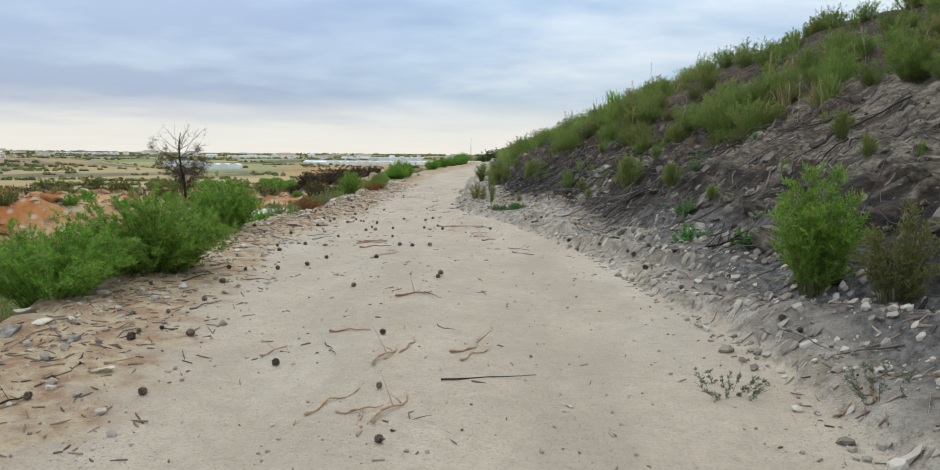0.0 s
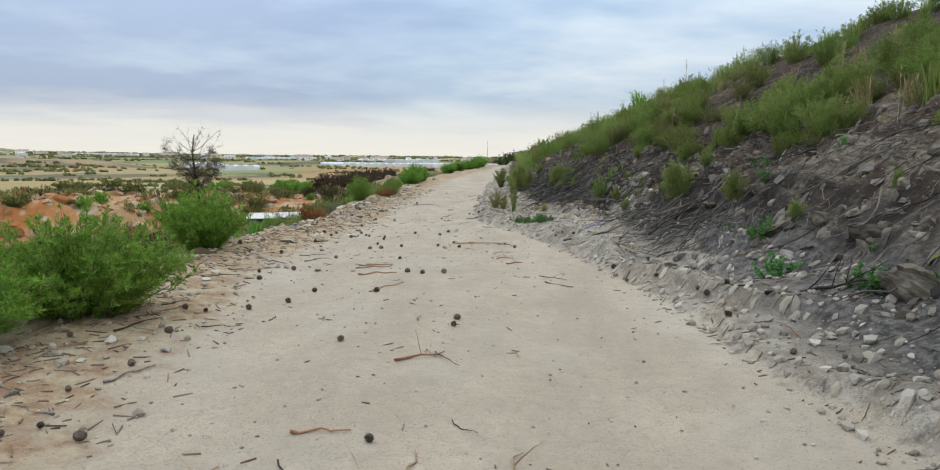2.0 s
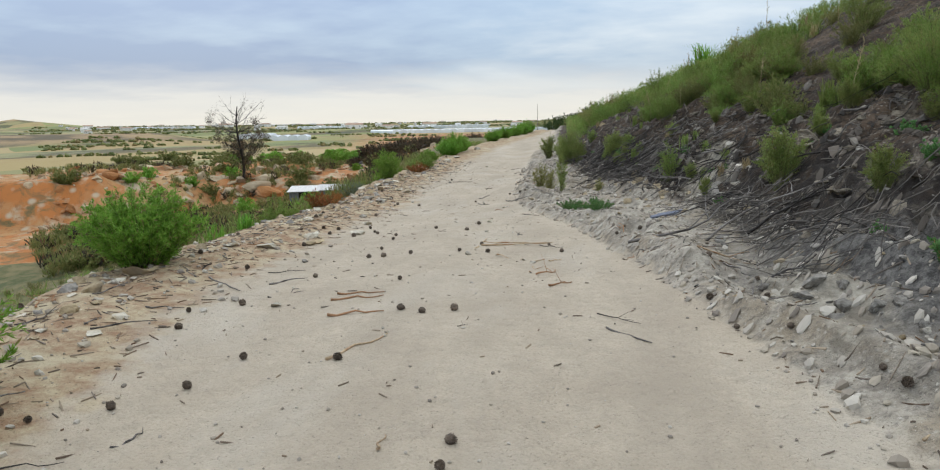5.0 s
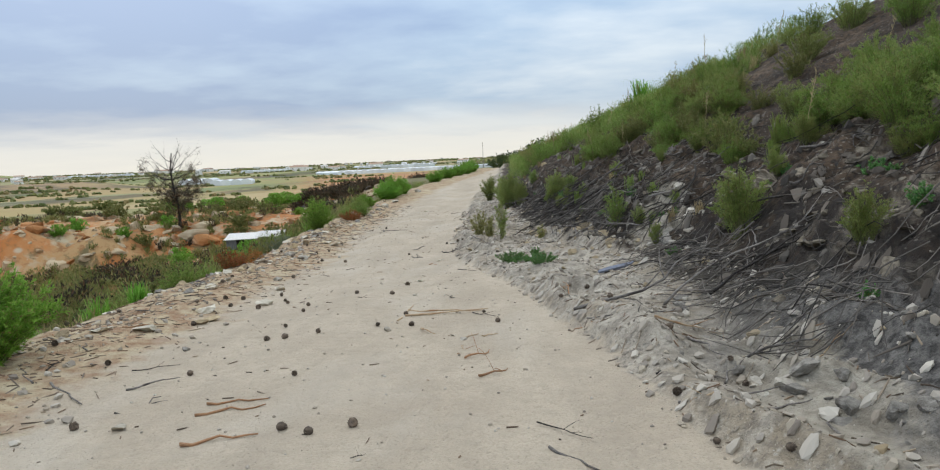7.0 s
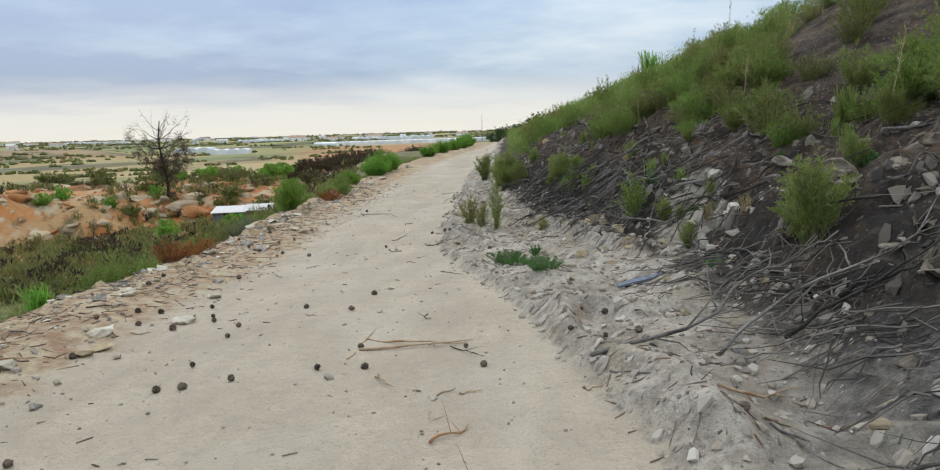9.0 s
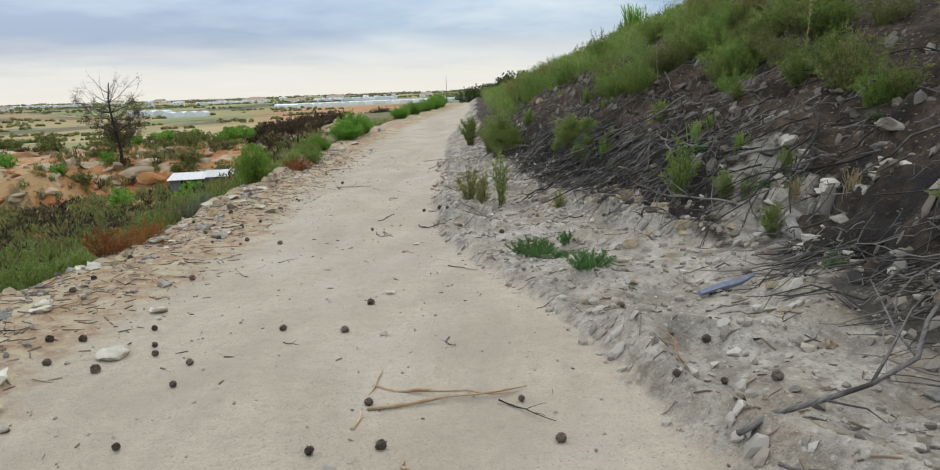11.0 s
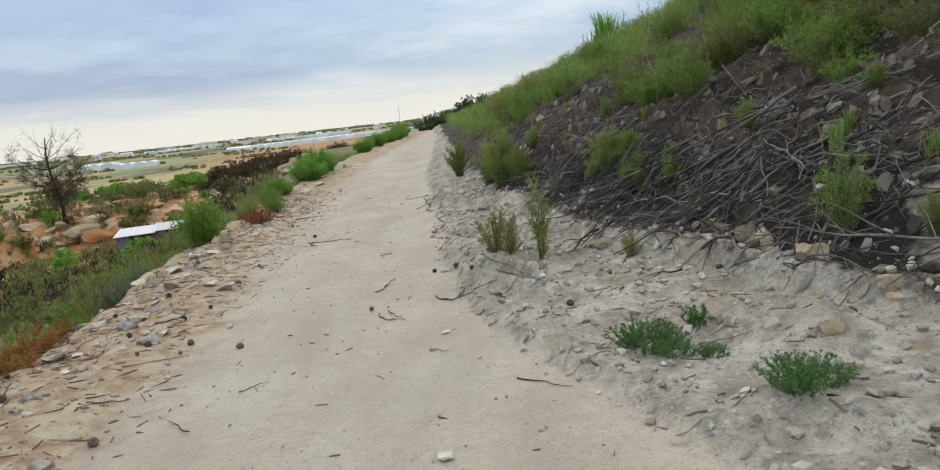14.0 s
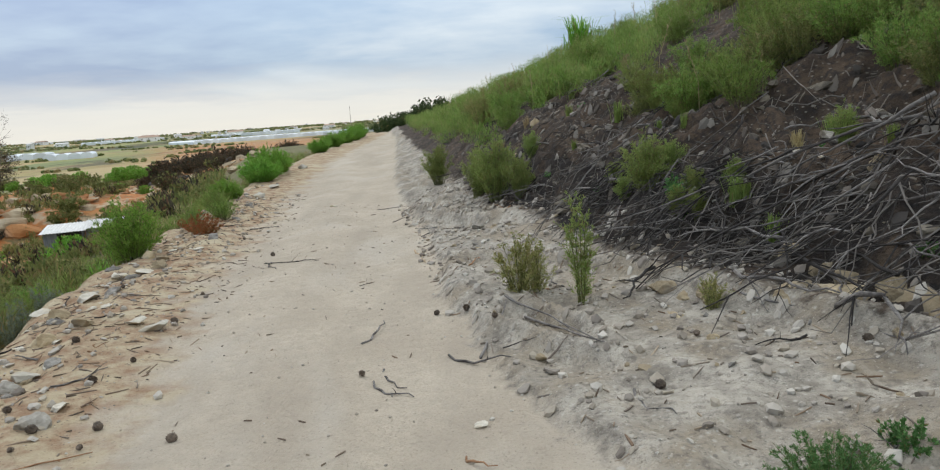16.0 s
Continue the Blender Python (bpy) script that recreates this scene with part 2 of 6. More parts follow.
def leaf_material(name, dark, light, dry=(0.30, 0.24, 0.10), dry_share=0.05, thin=0.35):
    q = Paint(name, 0.6)
    v = q.math("ADD", q.math("MULTIPLY", q.island(), 0.6), q.math("MULTIPLY", q.noise(3.0, 3), 0.4))
    c = q.mix(q.ramp(v, (0.2, 0.0), (0.8, 1.0)), dark, light)
    c = q.mix(q.ramp(q.island(), (1 - dry_share - 0.005, 0.0), (1 - dry_share, 1.0)), c, dry)
    hue = q.t.nodes.new("ShaderNodeHueSaturation")
    q.put(hue.inputs["Value"], q.math("ADD", 0.82, q.math("MULTIPLY", q.each(), 0.36)))
    q.put(hue.inputs["Hue"], q.math("ADD", 0.488, q.math("MULTIPLY", q.each(), 0.022)))
    q.put(hue.inputs["Color"], c)
    q.colour(hue.outputs[0])
    glow = q.t.nodes.new("ShaderNodeBsdfTranslucent")
    q.put(glow.inputs["Color"], hue.outputs[0])
    mix = q.t.nodes.new("ShaderNodeMixShader")
    mix.inputs[0].default_value = thin
    q.t.links.new(q.p.outputs[0], mix.inputs[1])
    q.t.links.new(glow.outputs[0], mix.inputs[2])
    q.t.links.new(mix.outputs[0], q.t.nodes["Material Output"].inputs[0])
    return q.m


def grained(name, a, b, scale=8.0, rough=0.9, stretch=None, depth=0.01, stain=None, spread=0.3):
    q = Paint(name, rough)
    n = q.noise(scale, 6, 0.62, 0.2, stretch)
    c = q.mix(q.ramp(n, (0.35, 0.0), (0.65, 1.0)), a, b)
    if stain:
        c = q.mix(q.ramp(q.noise(scale * 0.3, 4), (0.5, 0.0), (0.66, 0.85)), c, stain)
    hue = q.t.nodes.new("ShaderNodeHueSaturation")
    q.put(hue.inputs["Value"], q.math("ADD", 1 - spread / 2, q.math("MULTIPLY", q.each(), spread)))
    q.put(hue.inputs["Color"], c)
    q.colour(hue.outputs[0])
    q.relief(q.math("ADD", n, q.math("MULTIPLY", q.noise(scale * 4, 4, 0.6, 0, stretch), 0.5)), 0.6, depth)
    return q.m


SOIL = soil_material()
LEAF_BRIGHT = leaf_material("bright_leaf", (0.115, 0.265, 0.030), (0.290, 0.500, 0.090), thin=0.45)
LEAF_BROW = leaf_material("brow_leaf", (0.105, 0.190, 0.034), (0.290, 0.410, 0.100), dry_share=0.08, thin=0.40)
LEAF_DARK = leaf_material("dark_leaf", (0.035, 0.062, 0.020), (0.095, 0.140, 0.048), dry_share=0.02)
LEAF_PALE = leaf_material("pale_leaf", (0.175, 0.245, 0.060), (0.330, 0.410, 0.125), dry_share=0.10, thin=0.45)
LEAF_BLUE = leaf_material("blue_green_leaf", (0.080, 0.205, 0.060), (0.190, 0.370, 0.125), dry_share=0.03)
LEAF_DULL = leaf_material("dull_leaf", (0.110, 0.145, 0.042), (0.270, 0.275, 0.095), dry_share=0.12)
LEAF_YELLOW = leaf_material("yellowing_leaf", (0.190, 0.210, 0.060), (0.360, 0.340, 0.130), dry_share=0.2)
LEAF_RUST = leaf_material("rust_leaf", (0.300, 0.100, 0.030), (0.440, 0.190, 0.070), dry=(0.12, 0.16, 0.05), dry_share=0.15)
LEAF_SCORCHED = leaf_material("scorched_leaf", (0.040, 0.037, 0.025), (0.100, 0.085, 0.052), dry=(0.16, 0.09, 0.05), dry_share=0.2)
LEAF_GREY = leaf_material("grey_leaf", (0.150, 0.190, 0.130), (0.240, 0.270, 0.190), dry_share=0.05)
STRAW = leaf_material("dry_grass", (0.330, 0.260, 0.130), (0.470, 0.390, 0.220), dry_share=0.0, thin=0.2)
STEM = grained("green_stem", (0.10, 0.13, 0.045), (0.17, 0.16, 0.07), 30)
BARK_CHAR = grained("charred_bark", (0.018, 0.016, 0.015), (0.055, 0.048, 0.043), 20, 0.8, (1, 6, 6))
BARK_GREY = grained("weathered_grey_wood", (0.110, 0.101, 0.093), (0.285, 0.262, 0.240), 14, 0.85, (1, 8, 8), stain=(0.05, 0.043, 0.04), spread=0.6)
WOOD_PALE = grained("peeled_pale_wood", (0.42, 0.30, 0.18), (0.56, 0.44, 0.30), 14, 0.8, (1, 8, 8), stain=(0.33, 0.18, 0.09))
WOOD_TAN = grained("reddish_bark_strip", (0.30, 0.15, 0.075), (0.42, 0.25, 0.14), 18, 0.85, (1, 6, 6))
CONE = grained("pine_cone_scale", (0.085, 0.066, 0.052), (0.21, 0.165, 0.125), 30, 0.8, spread=0.8)
STONE = grained("pale_limestone", (0.31, 0.282, 0.235), (0.47, 0.44, 0.38), 5, 0.92, depth=0.02, stain=(0.22, 0.18, 0.125), spread=0.6)
STONE_SLAB = grained("cream_slab", (0.44, 0.40, 0.32), (0.63, 0.59, 0.50), 4, 0.92, depth=0.02, stain=(0.40, 0.32, 0.20), spread=0.45)
STONE_OCHRE = grained("ochre_stone", (0.30, 0.235, 0.145), (0.46, 0.375, 0.245), 5, 0.94, depth=0.03, stain=(0.25, 0.215, 0.165), spread=0.5)
STONE_GREY = grained("grey_shale", (0.17, 0.158, 0.138), (0.33, 0.31, 0.275), 7, 0.92, depth=0.025, stain=(0.12, 0.105, 0.09), spread=0.5)
STONE_BANK = grained("sooty_bank_rock", (0.105, 0.088, 0.067), (0.275, 0.24, 0.185), 6, 0.94, (1, 1, 2.5), depth=0.03, stain=(0.042, 0.036, 0.03), spread=0.6)
ROCK_ORANGE = grained("orange_rock", (0.34, 0.135, 0.045), (0.47, 0.25, 0.11), 1.1, 0.95, (1, 1, 2.5), depth=0.3, stain=(0.46, 0.385, 0.28))
ROCK_PALE = grained("pale_boulder", (0.36, 0.275, 0.17), (0.54, 0.455, 0.32), 1.1, 0.95, (1, 1, 2.5), depth=0.3, stain=(0.40, 0.22, 0.10))
SHEET_ROOF = grained("pale_sheet_roof", (0.50, 0.49, 0.47), (0.66, 0.65, 0.63), 1.2, 0.6, (8, 1, 1))
SHEET_WALL = grained("grey_sheet_wall", (0.13, 0.14, 0.145), (0.21, 0.22, 0.225), 1.2, 0.7, (8, 8, 1))
# near-black that paints in the shade of the shed's openings and the house windows
DARK_GAP = grained("gap_shade", (0.02, 0.018, 0.016), (0.045, 0.04, 0.036), 3)
WHITE_WALL = grained("whitewashed_wall", (0.70, 0.69, 0.66), (0.80, 0.79, 0.77), 0.2, 0.9)
TILE_ROOF = grained("terracotta_roof", (0.33, 0.22, 0.16), (0.42, 0.31, 0.24), 0.5, 0.9)
FILM = grained("greenhouse_film", (0.62, 0.66, 0.70), (0.76, 0.79, 0.82), 0.05, 0.45)
BLUE_GREY = grained("blue_grey_scrap", (0.22, 0.25, 0.33), (0.34, 0.37, 0.45), 12, 0.7, (1, 6, 6))

# ---- lie of the land ----
LIP_Y = (-40, 0, 5.6, 7, 11.5, 15, 17, 20.5, 24.5, 33, 42, 50, 60, 80)
LIP_X = (2.0, -2.0, -2.75, -3.15, -4.45, -4.75, -4.9, -5.3, -5.6, -6.4, -6.6, -6.3, -6.1, -8.0)
EDGE_Y = (-40, 0, 4.9, 6.5, 10, 12.5, 15.7, 18, 19.5, 22.5, 29, 52, 80)
EDGE_X = (6.5, 3.0, 2.5, 2.3, 1.6, 0.95, 0.0, -1.0, -1.4, -1.8, -2.5, -3.8, -6.0)
FOOT_Y = (-40, 0, 5, 8, 9.2, 10.5, 12.2, 13.2, 15, 15.8, 17.5, 19, 22, 25.5, 28.4, 40, 52, 62, 80)
FOOT_X = (8.0, 3.7, 3.2, 2.85, 2.78, 2.5, 2.4, 2.15, 1.8, 1.72, 1.2, 0.5, -0.3, -1.2, -1.6, -2.6, -3.5, -4.2, -5.6)
RISE_S = (0, 0.25, 0.9, 1.3, 2.0, 3.0, 6.0, 9.3, 39.3)
RISE_Z = (0, 0.12, 0.72, 1.02, 1.36, 1.92, 3.45, 4.88, 8.5)
ROAD_Y = (-60, -5, 1, 5, 10, 15, 19, 23, 28, 40, 60, 70, 110, 220)
ROAD_Z = (-1.0, -0.25, -0.12, 0.0, 0.07, 0.02, -0.05, 0.02, 0.12, 0.40, 0.88, 0.80, -1.5, -8.0)


def lattice(ix, iy, seed):
    h = (ix.astype(np.int64) * 374761393 + iy.astype(np.int64) * 668265263 + seed * 974634777) & 0xFFFFFFFF
    h = ((h ^ (h >> 13)) * 1274126177) & 0xFFFFFFFF
    return ((h ^ (h >> 16)) & 0xFFFF) / 65535.0


def bumps(x, y, size, octaves=3, seed=0):
    """Fractal noise from -1 to 1."""
    total, weight, amp = 0.0, 0.0, 1.0
    for k in range(octaves):
        u, v = x / size, y / size
        iu, iv = np.floor(u), np.floor(v)
        fu, fv = u - iu, v - iv
        fu, fv = fu * fu * (3 - 2 * fu), fv * fv * (3 - 2 * fv)
        s = seed * 31 + k
        low = lattice(iu, iv, s) * (1 - fu) + lattice(iu + 1, iv, s) * fu
        high = lattice(iu, iv + 1, s) * (1 - fu) + lattice(iu + 1, iv + 1, s) * fu
        total = total + amp * (low * (1 - fv) + high * fv)
        weight += amp
        amp, size = amp * 0.5, size * 0.5
    return 2 * total / weight - 1


def ramp(v, a, b):
    t = np.clip((v - a) / (b - a), 0, 1)
    return t * t * (3 - 2 * t)


def ground_z(x, y):
    x, y = np.asarray(x, float), np.asarray(y, float)
    lip = np.interp(y, LIP_Y, LIP_X) + 0.28 * bumps(x * 0, y, 1.7, 3, 3)
    edge = np.interp(y, EDGE_Y, EDGE_X) + 0.15 * bumps(x * 0, y, 1.3, 2, 4) + 0.05 * bumps(x * 0, y, 0.3, 2, 23)
    foot = np.interp(y, FOOT_Y, FOOT_X) + 0.22 * bumps(x * 0, y, 2.1, 3, 5)
    base = np.interp(y, ROAD_Y, ROAD_Z)
    far = np.hypot(x, y)
    # track: shallow ruts, fine relief
    mid = 0.5 * (lip + 0.8 + edge)
    off = (x - mid) / np.maximum(edge - mid, 0.8)
    z = base + 0.02 * np.cos(off * 6.0) * (np.abs(off) < 1.2) + 0.012 * bumps(x, y, 0.6, 3, 6)
    # debris verge on the valley side
    verge = ramp(x, lip + 1.3, lip + 0.5) * ramp(x, lip - 1.2, lip - 0.2)
    z = z + verge * (0.03 + 0.06 * bumps(x, y, 0.45, 3, 7))
    # fall to the valley
    down = np.maximum(lip - x, 0)
    run = x + 0.25 * (y - 10)
    floor = -8.5 * (1 - np.exp(np.minimum(run, 0) / 15.0)) + 1.2 * bumps(x, y, 22, 3, 8) * ramp(down, 8, 25)
    plain = -9 + 17 * ramp(far, 260, 3200) + 5 * bumps(x, y, 420, 3, 9) * ramp(far, 250, 900)
    plain = plain + 30 * np.exp(-((x + 1790) ** 2 + (y - 1760) ** 2) / 130.0 ** 2)
    bearing = np.degrees(np.arctan2(-x, np.maximum(y, 1.0)))
    plain = plain + 8 * np.exp(-((far - 560) / 80.0) ** 2) * ramp(bearing, 31, 37)
    floor = floor + (plain - floor) * ramp(far, 130, 320)
    scarp = bumps(x, y, 16.0, 3, 19)
    floor = floor + 0.8 * ramp(scarp, 0.02, 0.10) * ramp(far, 52, 66) * (1 - ramp(far, 105, 135)) * ramp(down, 12, 25)
    # terrace that ends in an orange scarp, and the hollow of the shed
    away, turn = np.hypot(x - 0.8, y - 8.0), np.degrees(np.arctan2(0.8 - x, y - 8.0))
    rim = 80 + 4.0 * bumps(turn, turn * 0, 3.0, 3, 27) + 1.2 * bumps(x, y, 2.5, 2, 28)
    terrace = ramp(away, rim - 1.6, rim + 0.6) * (1 - ramp(away, 104, 132)) * ramp(turn, 21, 27) * (1 - ramp(turn, 54, 62))
    floor = floor + (-3.9 + 0.7 * bumps(x, y, 8.0, 3, 29) - floor) * terrace
    floor = floor - 0.7 * np.exp(-((x + 24.5) / 6.5) ** 2 - ((y - 57.5) / 7.0) ** 2)
    cut = 0.9 * bumps(x, y, 5.0, 3, 10) * ramp(down, 12, 30) * (1 - ramp(far, 130, 300))
    bowl = np.maximum(base - 0.62 * down - 0.12 * bumps(x, y, 0.9, 3, 11) * ramp(down, 0, 1), np.minimum(floor + cut, base - 0.05 * down))
    z = np.where(down > 0, z * (1 - ramp(down, 0, 0.4)) + bowl * ramp(down, 0, 0.4), z)
    # rough shelf below the bank
    shelf = np.clip((x - edge) / np.maximum(foot - edge, 0.3), 0, 1)
    rough = ramp(x, edge - 0.1, edge + 0.3)
    crumble = 0.6 + 0.4 * bumps(x * 0, y, 0.9, 2, 22)
    z = z + 0.09 * crumble * ramp(x, edge + 0.02, edge + 0.12) + 0.19 * shelf ** 1.2
    z = z + rough * (0.05 * bumps(x, y, 0.7, 3, 12) + 0.035 * bumps(x, y, 0.22, 2, 13))
    ledge = np.abs(bumps(x + 0.5 * y, y * 0.35, 0.8, 2, 14))
    z = z + 0.13 * rough * (1 - ramp(x, foot, foot + 0.5)) * (1 - ramp(ledge, 0.0, 0.28))
    # washed-out hollow below the bank, with a rib of soft rock on each side
    z = z - 0.17 * np.exp(-((x - 1.85) / 0.33) ** 2 - ((y - 12.3) / 1.0) ** 2)
    z = z + 0.13 * np.exp(-((x - 2.45 - 0.25 * (12.2 - y)) / 0.16) ** 2 - ((y - 12.0) / 1.2) ** 2)
    z = z + 0.08 * np.exp(-((x - 1.33 - 0.2 * (12.2 - y)) / 0.14) ** 2 - ((y - 12.3) / 1.3) ** 2)
    # bank and hill
    s = np.maximum(x - foot, 0)
    rise = np.interp(s, RISE_S, RISE_Z)
    gentle = 0.44 * np.minimum(s, 9.3) + 0.12 * np.clip(s - 9.3, 0, 30)
    rise = rise + (gentle - rise) * ramp(y, 23, 42)
    rise = rise * (1 - 0.05 * (1 - ramp(y, 8, 14)) * ramp(s, 2, 4)) * (1 - 0.05 * ramp(y, 19, 27)) * (1 - 0.42 * ramp(y, 44, 64))
    fade = 1 - ramp(y, 58, 120)
    face = ramp(s, 0.05, 0.7)
    top = ramp(s, 2.0, 3.2)
    step = bumps(x * 0.5, y, 1.1, 3, 15)
    z = z + fade * (rise + face * ((0.20 - 0.06 * top) * step + 0.13 * bumps(x, y, 0.42, 3, 16) * (1 - 0.5 * top) + 0.065 * bumps(x, y, 0.15, 2, 17) * (1 - top) - 0.08 * (1 - top) * np.maximum(0, 0.25 - np.abs(bumps(x * 0.35, y, 1.0, 2, 18))) * 4 * ramp(s, 0.2, 0.9)))
    # broken beds of rock stepping up the face
    level = (rise + 0.13 * bumps(x, y, 0.8, 3, 24) + 0.05 * y) / 0.19
    part = level - np.floor(level)
    beds = ramp(bumps(x, y, 1.5, 2, 25), -0.35, 0.1) * ramp(s, 0.15, 0.5) * (1 - ramp(s, 2.4, 3.4)) * (1 - ramp(y, 24, 28))
    z = z + beds * 0.19 * (ramp(part, 0.6, 1.0) - part)
    crag = np.abs(bumps(x, y, 0.55, 3, 26))
    z = z + 0.16 * (0.22 - np.minimum(crag, 0.5)) * ramp(s, 0.2, 0.6) * (1 - ramp(s, 3.0, 5.0)) * (1 - ramp(y, 24, 30))
    # beyond the brow the country drops to the plain
    z = np.where(y > 62, z * (1 - ramp(far, 110, 320)) + plain * ramp(far, 110, 320), z)
    back = ramp(far, 200, 420)
    return z * (1 - back) + plain * back


def spaced(lo, hi, step, first, last, grow):
    mid = list(np.arange(lo, hi, step))
    up, d, v = [], step, hi
    while v < last:
        up.append(v)
        d *= grow
        v += d
    down, d, v = [], step, lo
    while v > first:
        d *= grow
        v -= d
        down.append(v)
    return np.array(down[::-1] + mid + up + [last])


def build_ground():
    west, east = spaced(-6.2, -2.2, 0.055, -3200, -2.2, 1.085), spaced(4.6, 6.0, 0.055, 4.6, 3200, 1.085)
    xs = np.unique(np.round(np.concatenate([west[west < -2.2], np.arange(-2.2, 4.6, 0.040), east[east >= 4.6]]), 4))
    south, north = spaced(2.5, 6.0, 0.055, -600, 6.0, 1.06), spaced(24.0, 28.0, 0.06, 24.0, 4200, 1.05)
    ys = np.unique(np.round(np.concatenate([south[south < 6.0], np.arange(6.0, 24.0, 0.042), north[north >= 24.0]]), 4))
    gx, gy = np.meshgrid(xs, ys)
    gz = ground_z(gx, gy)
    nx, ny = len(xs), len(ys)
    verts = np.stack([gx, gy, gz], -1).reshape(-1, 3)
    i = (np.arange(ny - 1)[:, None] * nx + np.arange(nx - 1)[None]).ravel()
    faces = np.stack([i, i + 1, i + nx + 1, i + nx], 1)
    me = bpy.data.meshes.new("ground")
    me.from_pydata(verts.tolist(), [], faces.tolist())
    x, y = gx.ravel(), gy.ravel()
    lip = np.interp(y, LIP_Y, LIP_X) + 0.28 * bumps(x * 0, y, 1.7, 3, 3)
    edge = np.interp(y, EDGE_Y, EDGE_X) + 0.15 * bumps(x * 0, y, 1.3, 2, 4) + 0.05 * bumps(x * 0, y, 0.3, 2, 23)
    foot = np.interp(y, FOOT_Y, FOOT_X) + 0.22 * bumps(x * 0, y, 2.1, 3, 5)
    far = np.hypot(x, y)
    past = ramp(far, 110, 200)
    zones = {
        "shelf": ramp(x, edge - 0.25, edge + 0.35),
        "bank": ramp(x, foot - 0.25, foot + 0.45) * (1 - past),
        "litter": ramp(x, lip + 2.1, lip + 0.6),
        "slope": ramp(x, lip - 0.3, lip - 1.0),
        "valley": np.maximum(ramp(x, lip - 9, lip - 20), past),
        "burnt": ramp(x, edge - 0.3, foot + 0.3) * (1 - 0.85 * ramp(x, foot + 0.2, foot + 0.8)) * (1 - ramp(y, 11.5, 15)),
        "plain": np.maximum(ramp(far, 140, 230) * ramp(np.arctan2(-x, y), 0.31, 0.42), ramp(far, 600, 760)),
        "ochre": ramp(far, 46, 62) * 0.92,
        "ridge": np.exp(-((far - 530) / 60.0) ** 4) * ramp(np.degrees(np.arctan2(-x, np.maximum(y, 1.0))), 33, 37),
        "rocky": 0.12 + 0.45 * (1 - ramp(y, 11.5, 16)) * ramp(x, foot, foot + 0.5),
        "outcrop": np.maximum(np.maximum(1 - np.hypot((x - 1.95) / 0.55, (y - 17.0) / 1.1), 0), 1 - np.hypot((x - 2.05) / 0.45, (y - 11.0) / 1.8)).clip(0, 1) ** 0.5,
        "ash": ramp(x, foot - 0.1 - 0.45 * (1 - ramp(y, 14.5, 16.5)), foot + 0.3 - 0.3 * (1 - ramp(y, 14.5, 16.5))) * (1 - ramp(x, foot + 0.9, foot + 1.8)) * (1 - ramp(y, 26, 30)),
    }
    for name, values in zones.items():
        a = me.attributes.new(name, "FLOAT", "POINT")
        a.data.foreach_set("value", values.astype(np.float32))
    me.polygons.foreach_set("use_smooth", np.ones(len(me.polygons), bool))
    me.materials.append(SOIL)
    return tagged(new("ground", me), "sandy track between a burnt bank and an ochre valley", "ground", kind="structure"), xs, ys, gz


ground, GRID_X, GRID_Y, GRID_Z = build_ground()


def gz1(x, y):
    """Height of the built ground under one point."""
    i = min(max(int(np.searchsorted(GRID_X, x)) - 1, 0), len(GRID_X) - 2)
    j = min(max(int(np.searchsorted(GRID_Y, y)) - 1, 0), len(GRID_Y) - 2)
    u = (x - GRID_X[i]) / (GRID_X[i + 1] - GRID_X[i])
    v = (y - GRID_Y[j]) / (GRID_Y[j + 1] - GRID_Y[j])
    return float((GRID_Z[j, i] * (1 - u) + GRID_Z[j, i + 1] * u) * (1 - v) + (GRID_Z[j + 1, i] * (1 - u) + GRID_Z[j + 1, i + 1] * u) * v)

# ---- plants ----
rng = np.random.default_rng(7)


def mesh_part(name, verts, faces, material, parent=None, label="", smooth=False):
    me = bpy.data.meshes.new(name)
    me.from_pydata([tuple(v) for v in verts], [], [tuple(f) for f in faces])
    me.materials.append(material)
    if smooth:
        me.polygons.foreach_set("use_smooth", np.ones(len(me.polygons), bool))
    ob = new(name, me)
    ob.parent = parent
    return tagged(ob, label)


def tube(points, radii, sides=4):
    """Vertices and faces of a tapering tube along points."""
    points = np.asarray(points, float)
    verts, faces = [], []
    for k, p in enumerate(points):
        a, b = points[max(k - 1, 0)], points[min(k + 1, len(points) - 1)]
        t = (b - a) / (np.linalg.norm(b - a) + 1e-9)
        ref = np.array([0, 0, 1.0]) if abs(t[2]) < 0.9 else np.array([1.0, 0, 0])
        u = np.cross(t, ref)
        u /= np.linalg.norm(u) + 1e-9
        w = np.cross(t, u)
        for j in range(sides):
            a2 = 2 * math.pi * j / sides
            verts.append(p + radii[k] * (math.cos(a2) * u + math.sin(a2) * w))
    for k in range(len(points) - 1):
        for j in range(sides):
            j2 = (j + 1) % sides
            faces.append((k * sides + j, k * sides + j2, (k + 1) * sides + j2, (k + 1) * sides + j))
    faces.append(tuple(range(sides))[::-1])
    faces.append(tuple((len(points) - 1) * sides + j for j in range(sides)))
    return verts, faces


class Pile:
    """Collects many small shapes into one mesh."""

    def __init__(self):
        self.v, self.f = [], []

    def add(self, verts, faces):
        o = len(self.v)
        self.v.extend(verts)
        self.f.extend(tuple(i + o for i in f) for f in faces)

    def leaf(self, p, d, n, length, width):
        side = np.cross(d, n)
        side /= np.linalg.norm(side) + 1e-9
        m = p + d * length * 0.45
        self.add([p, m + side * width / 2, p + d * length, m - side * width / 2], [(0, 1, 2, 3)])


def unit(v):
    return v / (np.linalg.norm(v) + 1e-9)


